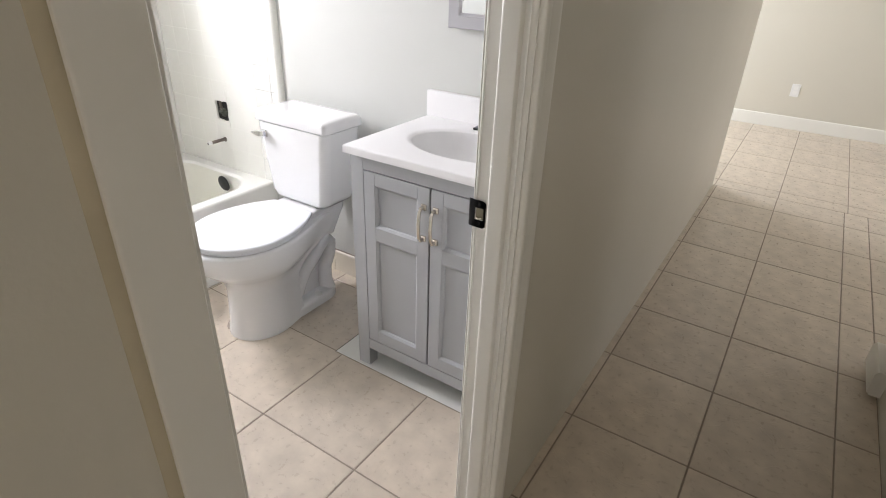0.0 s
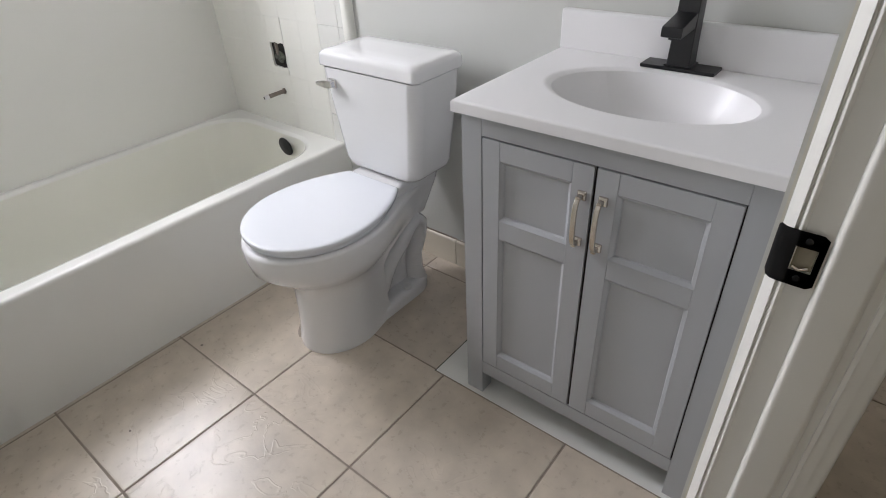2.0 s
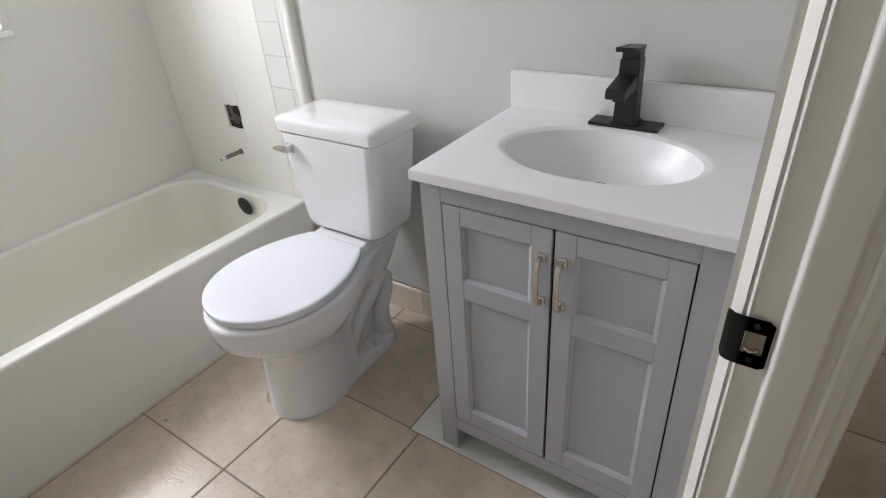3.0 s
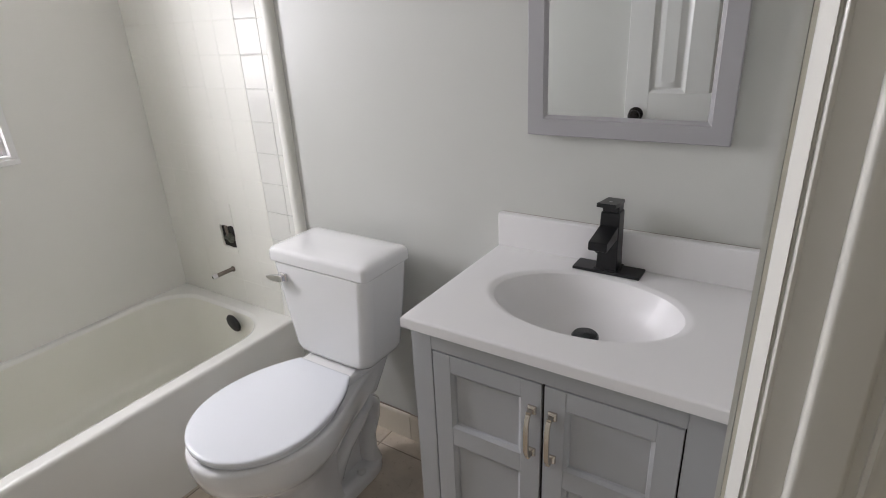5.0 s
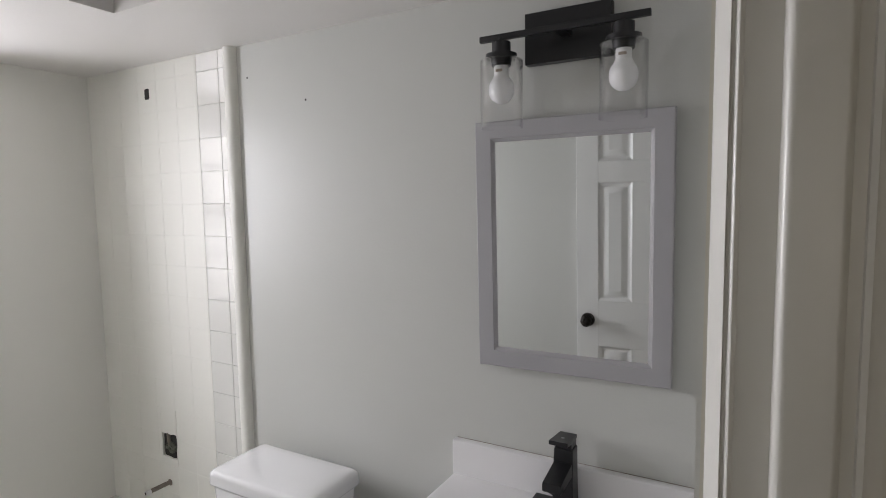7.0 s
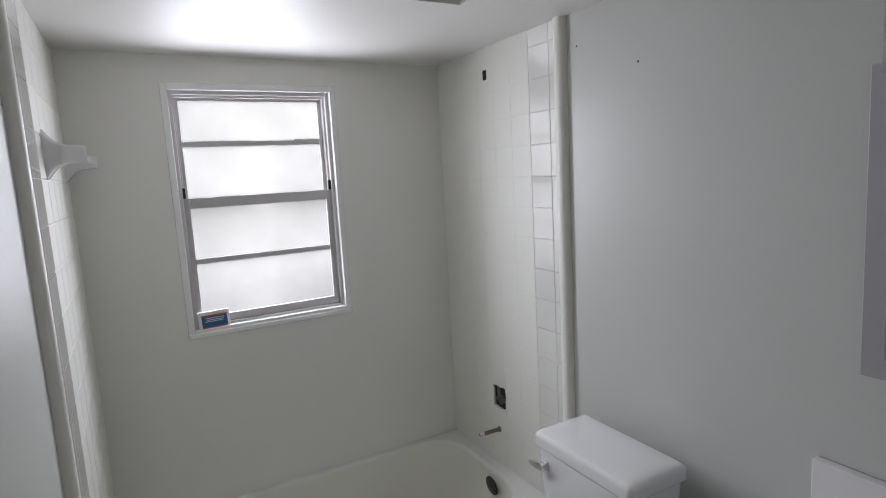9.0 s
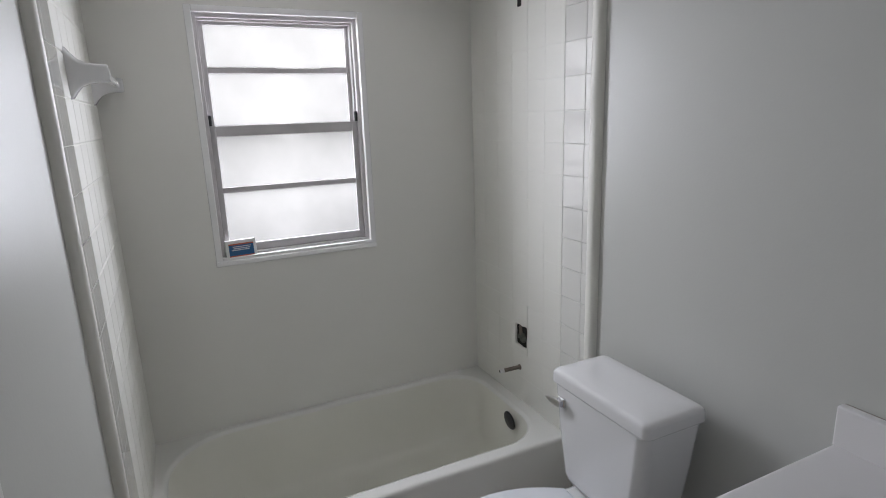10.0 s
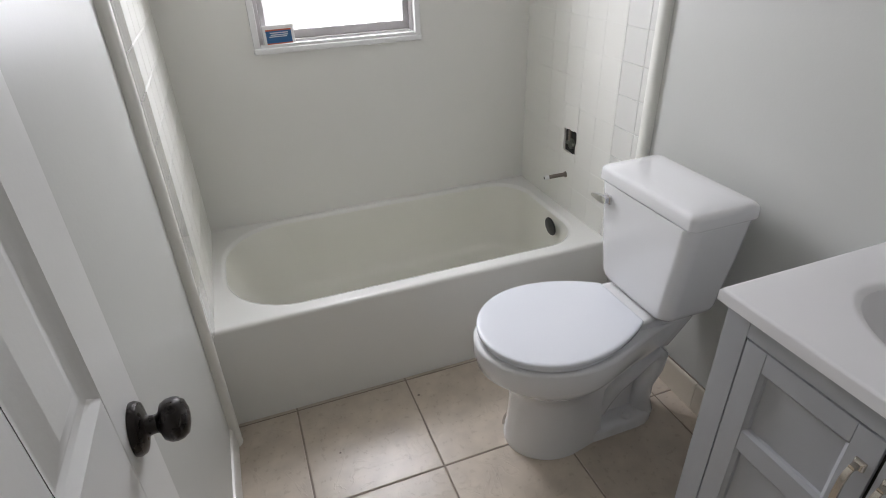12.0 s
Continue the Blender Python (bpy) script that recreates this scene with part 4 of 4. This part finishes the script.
def faucet():
    f = thing("faucet", "matte black square single-handle faucet on a deck plate", "faucet", (-0.427, 1.478, 0.868))
    part("deck_plate", box(-0.082, 0.082, -0.030, 0.028, 0.0, 0.008, 0.002), BLACK, f)
    part("base_ring", box(-0.031, 0.031, -0.026, 0.026, 0.008, 0.013, 0.003), BLACK, f)
    rings = []
    for z, hx, hy, oy in ((0.010, 0.0255, 0.024, 0.0), (0.06, 0.024, 0.0225, 0.0), (0.150, 0.0225, 0.021, 0.002), (0.154, 0.0215, 0.020, 0.002)):
        rings.append([(x, y + oy, z) for x, y in rounded(0, 0, hx, hy, 0.003, 3)])
    part("column", loft(rings), BLACK, f)
    sp_rings = []
    for y, z, hz in ((-0.010, 0.108, 0.017), (-0.030, 0.106, 0.0155), (-0.065, 0.102, 0.013), (-0.100, 0.098, 0.0110), (-0.102, 0.0978, 0.0095)):
        sp_rings.append([(x, y, z + zz) for x, zz in rounded(0, 0, 0.0215, hz, 0.002, 2)])
    s = part("spout", loft(sp_rings), BLACK, f)
    part("aerator", lathe([(0.009, 0), (0.009, 0.006)], pose(0, -0.088, 0.082), 16), BLACK, s)
    lv = []
    for y, z, hx in ((0.023, 0.174, 0.0205), (-0.02, 0.177, 0.0225), (-0.054, 0.182, 0.0225), (-0.057, 0.1825, 0.0215)):
        lv.append([(x, y, z + zz) for x, zz in rounded(0, 0, hx, 0.005, 0.0018, 2)])
    h = part("lever_handle", loft(lv), BLACK, f)
    part("lever_neck", box(-0.0195, 0.0195, -0.016, 0.022, 0.155, 0.172, 0.002), BLACK, h)
    part("indicator", lathe([(0.004, 0.0), (0.0035, 0.001), (0.0, 0.0012)], pose(0, -0.02, 0.1818), 12, cap=False), GREY_PAINT, h)
    return f


faucet()
under = tagged(part("floor_underlay", box(-0.846, XB - 0.008, 1.052, 1.532, 0.0, 0.003, 0.001, 1), SHEET), "thin white sheet lying under the vanity", "sheet")
part("sheet_edge_line", box(-0.849, -0.846, 1.049, 1.532, 0.0, 0.0022), DARK, under, "dark line along the edge of the sheet", smooth=False)
part("sheet_edge_line", box(-0.849, XB - 0.008, 1.049, 1.052, 0.0, 0.0016), GROUT, under, "dark line along the edge of the sheet", smooth=False)


def mirror():
    x0, x1, z0, z1 = -0.660, -0.203, 1.184, 1.790
    yw, yf = 1.534, 1.512
    m = thing("wall_mirror", "rectangular wall mirror in a flat grey-lavender frame", "mirror", (0, 0, 0))
    w = 0.050
    prof = [(0.0, yw), (0.0, yf + 0.002), (0.002, yf), (w - 0.010, yf), (w - 0.008, yf + 0.003), (w - 0.002, yf + 0.006), (w, yf + 0.010), (w, yw)]
    corner = [(x0, z0, 1, 1), (x1, z0, -1, 1), (x1, z1, -1, -1), (x0, z1, 1, -1)]
    names = ("bottom_rail", "side_rail", "top_rail", "side_rail")
    for k in range(4):
        a, b = corner[k], corner[(k + 1) % 4]
        bm = loft([[(c[0] + c[2] * d, y, c[1] + c[3] * d) for d, y in prof] for c in (a, b)])
        part(names[k], bm, GREY_FRAME, m, angle=25)
    part("mirror_glass", box(x0 + w - 0.004, x1 - w + 0.004, yf + 0.0085, yf + 0.0125, z0 + w - 0.004, z1 - w + 0.004), mirror_mat, m, "clear silvered mirror glass", smooth=False)
    rebase(m, ((x0 + x1) / 2, yw, z0))
    m.location.y -= 0.006
    m.rotation_euler = (radians(1.25), 0, radians(1.2))
    return m


mirror()


def vanity_light():
    cx = -0.437
    v = thing("vanity_light", "matte black two-lamp wall light with clear glass shades", "wall light", (cx, 1.534, 1.97))
    part("back_plate", box(-0.100, 0.100, -0.026, 0.0, -0.055, 0.062, 0.002), BLACK, v)
    part("bar", box(-0.190, 0.190, -0.084, -0.072, -0.004, 0.010, 0.0015), BLACK, v)
    part("stem", box(-0.012, 0.012, -0.074, -0.024, -0.004, 0.008, 0.001), BLACK, v)
    for s in (-1, 1):
        x, y = s * 0.137, -0.078
        so = part("socket", lathe([(0.0, 0.002), (0.007, 0.002), (0.007, -0.008), (0.0215, -0.009), (0.0215, -0.034), (0.036, -0.036), (0.0365, -0.046), (0.024, -0.047), (0.022, -0.062), (0.0, -0.062)],
                                  pose(x, y, 0.0), 28, cap=False), BLACK, v, "black lamp socket")
        sh_ = part("shade", lathe([(0.022, -0.047), (0.045, -0.0475), (0.0490, -0.051), (0.0490, -0.200), (0.0493, -0.203), (0.0468, -0.203), (0.0468, -0.052), (0.044, -0.0495), (0.022, -0.049)], pose(x, y, 0.0), 40, cap=False), glass_mat, v, "clear glass cylinder shade")
        part("bulb", lathe([(0.0172, -0.084), (0.0205, -0.091), (0.0260, -0.098), (0.0288, -0.107), (0.0295, -0.116), (0.0280, -0.127), (0.0230, -0.137), (0.0140, -0.144), (0.007, -0.1465), (0.0, -0.147)], pose(x, y, 0.0), 28, cap=False), BULB, so, "unlit white globe bulb")
        part("bulb_collar", lathe([(0.0, -0.060), (0.0160, -0.060), (0.0165, -0.082), (0.0172, -0.0845), (0.0, -0.0846)], pose(x, y, 0.0), 28, cap=False), SCREW_CAP, so, "white plastic bulb collar")
        part("bulb_print", box(x - 0.007, x + 0.009, y - 0.0172, y - 0.0160, -0.077, -0.071), GROUT, so, "small dark printed mark", smooth=False)
    return v


vanity_light()

# ---- baseboards, hall pieces ----


def base_tiles():
    base = thing("baseboard_tiles", "cream ceramic baseboard tiles along the back wall", "baseboard", (0, 0, 0), "structure")
    k = 0
    cuts = [-1.54, -1.42, -1.29, -1.13, -0.97, -0.85]
    for a, b in zip(cuts, cuts[1:]):
        pr = [(YB - 0.001, 0.0), (YB - 0.011, 0.0), (YB - 0.011, 0.098), (YB - 0.009, 0.106), (YB - 0.004, 0.110), (YB - 0.001, 0.110)]
        part("tile", extrude_x(pr, a + 0.0015, b - 0.0015), BASE_TILE, base)
        part("torn_paint_edge", box(a, b, YB - 0.003 - 0.0012 * (k % 2), YB - 0.0005, 0.1095, 0.1125 + 0.0014 * (k % 3)), GROUT, base, smooth=False)
        k += 1
    return base


base_tiles()
tagged(part("baseboard", extrude_x([(YL, 0.0), (YL + 0.012, 0.0), (YL + 0.012, 0.075), (YL + 0.006, 0.088), (YL, 0.09)], XE + 0.026, -0.762), TRIM_WHITE), "white painted baseboard beside the open door", "baseboard", kind="structure")
tagged(part("baseboard", extrude_x([(6.1, 0.0), (6.085, 0.0), (6.085, 0.10), (6.092, 0.115), (6.1, 0.118)], -2.0, 3.5), TRIM_WHITE), "white painted baseboard of the far wall", "baseboard", kind="structure")
tagged(part("baseboard", extrude_y([(0.96, 0.02), (0.925, 0.02), (0.915, 0.03), (0.915, 0.11), (0.925, 0.125), (0.96, 0.125)], 1.98, 2.2), TRIM_WHITE), "white block of trim at the hall corner", "baseboard", kind="structure")
out = thing("wall_outlet", "white wall outlet on the far wall", "outlet", (0.30, 6.099, 0.36))
part("cover_plate", box(-0.036, 0.036, -0.006, 0, -0.058, 0.058, 0.003), SCREW_CAP, out)
for dz in (-0.022, 0.022):
    part("socket_face", box(-0.016, 0.016, -0.008, -0.006, dz - 0.014, dz + 0.014, 0.001), CARD_WHITE, out)
for x, z in ((-1.497, 2.006), (-1.25, 1.912)):
    h = thing("nail_hole", "tiny dark nail hole in the painted wall", "hole", (x, YB - 0.0002, z))
    # Near-black disc on the wall paints the shade in the nail hole.
    part("opening", lathe([(0.0, 0.0), (0.0035, 0.0), (0.003, 0.0004), (0.0, 0.0004)], pose(0, 0, 0, 90, 0, 0), 10, cap=False), DARK, h)

# ---- pieces of the walls and floor ----
wall_tiles()


def floor_tiles():
    cache = {}

    def tile(x0, x1, y0, y1):
        if x1 - x0 < 0.012 or y1 - y0 < 0.012:
            return
        w, h = round(x1 - x0, 4), round(y1 - y0, 4)
        if (w, h) not in cache:
            g = 0.0028
            ring = lambda i, z: [(i, i, z), (w - i, i, z), (w - i, h - i, z), (i, h - i, z)]
            cache[(w, h)] = finish(loft([ring(g, -0.004), ring(g, -0.0012), ring(g + 0.0015, -0.0002), ring(g + 0.004, 0.0)], cap_start=False), "tile", FLOOR_TILE, smooth=False)
        ob = new("tile", cache[(w, h)])
        ob.parent = floor
        ob.location = (x0, y0, 0)

    def lines(at, pitch, lo, hi):
        first = at - pitch * math.floor((at - lo) / pitch)
        cut = [lo] + [first + pitch * k for k in range(40) if lo + 0.001 < first + pitch * k < hi - 0.001] + [hi]
        return list(zip(cut, cut[1:]))

    for x0, x1 in lines(-1.224, 0.4085, -1.70, -0.045):
        for y0, y1 in lines(0.660, 0.397, YL, YB):
            tile(x0, x1, y0, y1)
    for x0, x1 in lines(0.445, 0.388, -0.045, 0.96):
        for y0, y1 in lines(1.27, 0.412, -2.0, 4.0):
            tile(x0, x1, y0, y1)
    for x0, x1 in lines(0.447, 0.405, -2.0, 3.5):
        for y0, y1 in lines(1.27, 0.412, 4.0, 6.1):
            tile(x0, x1, y0, y1)
    for x0, x1 in lines(0.447, 0.405, 0.96, 3.5):
        for y0, y1 in lines(1.27, 0.412, 2.2, 4.0):
            tile(x0, x1, y0, y1)


floor_tiles()
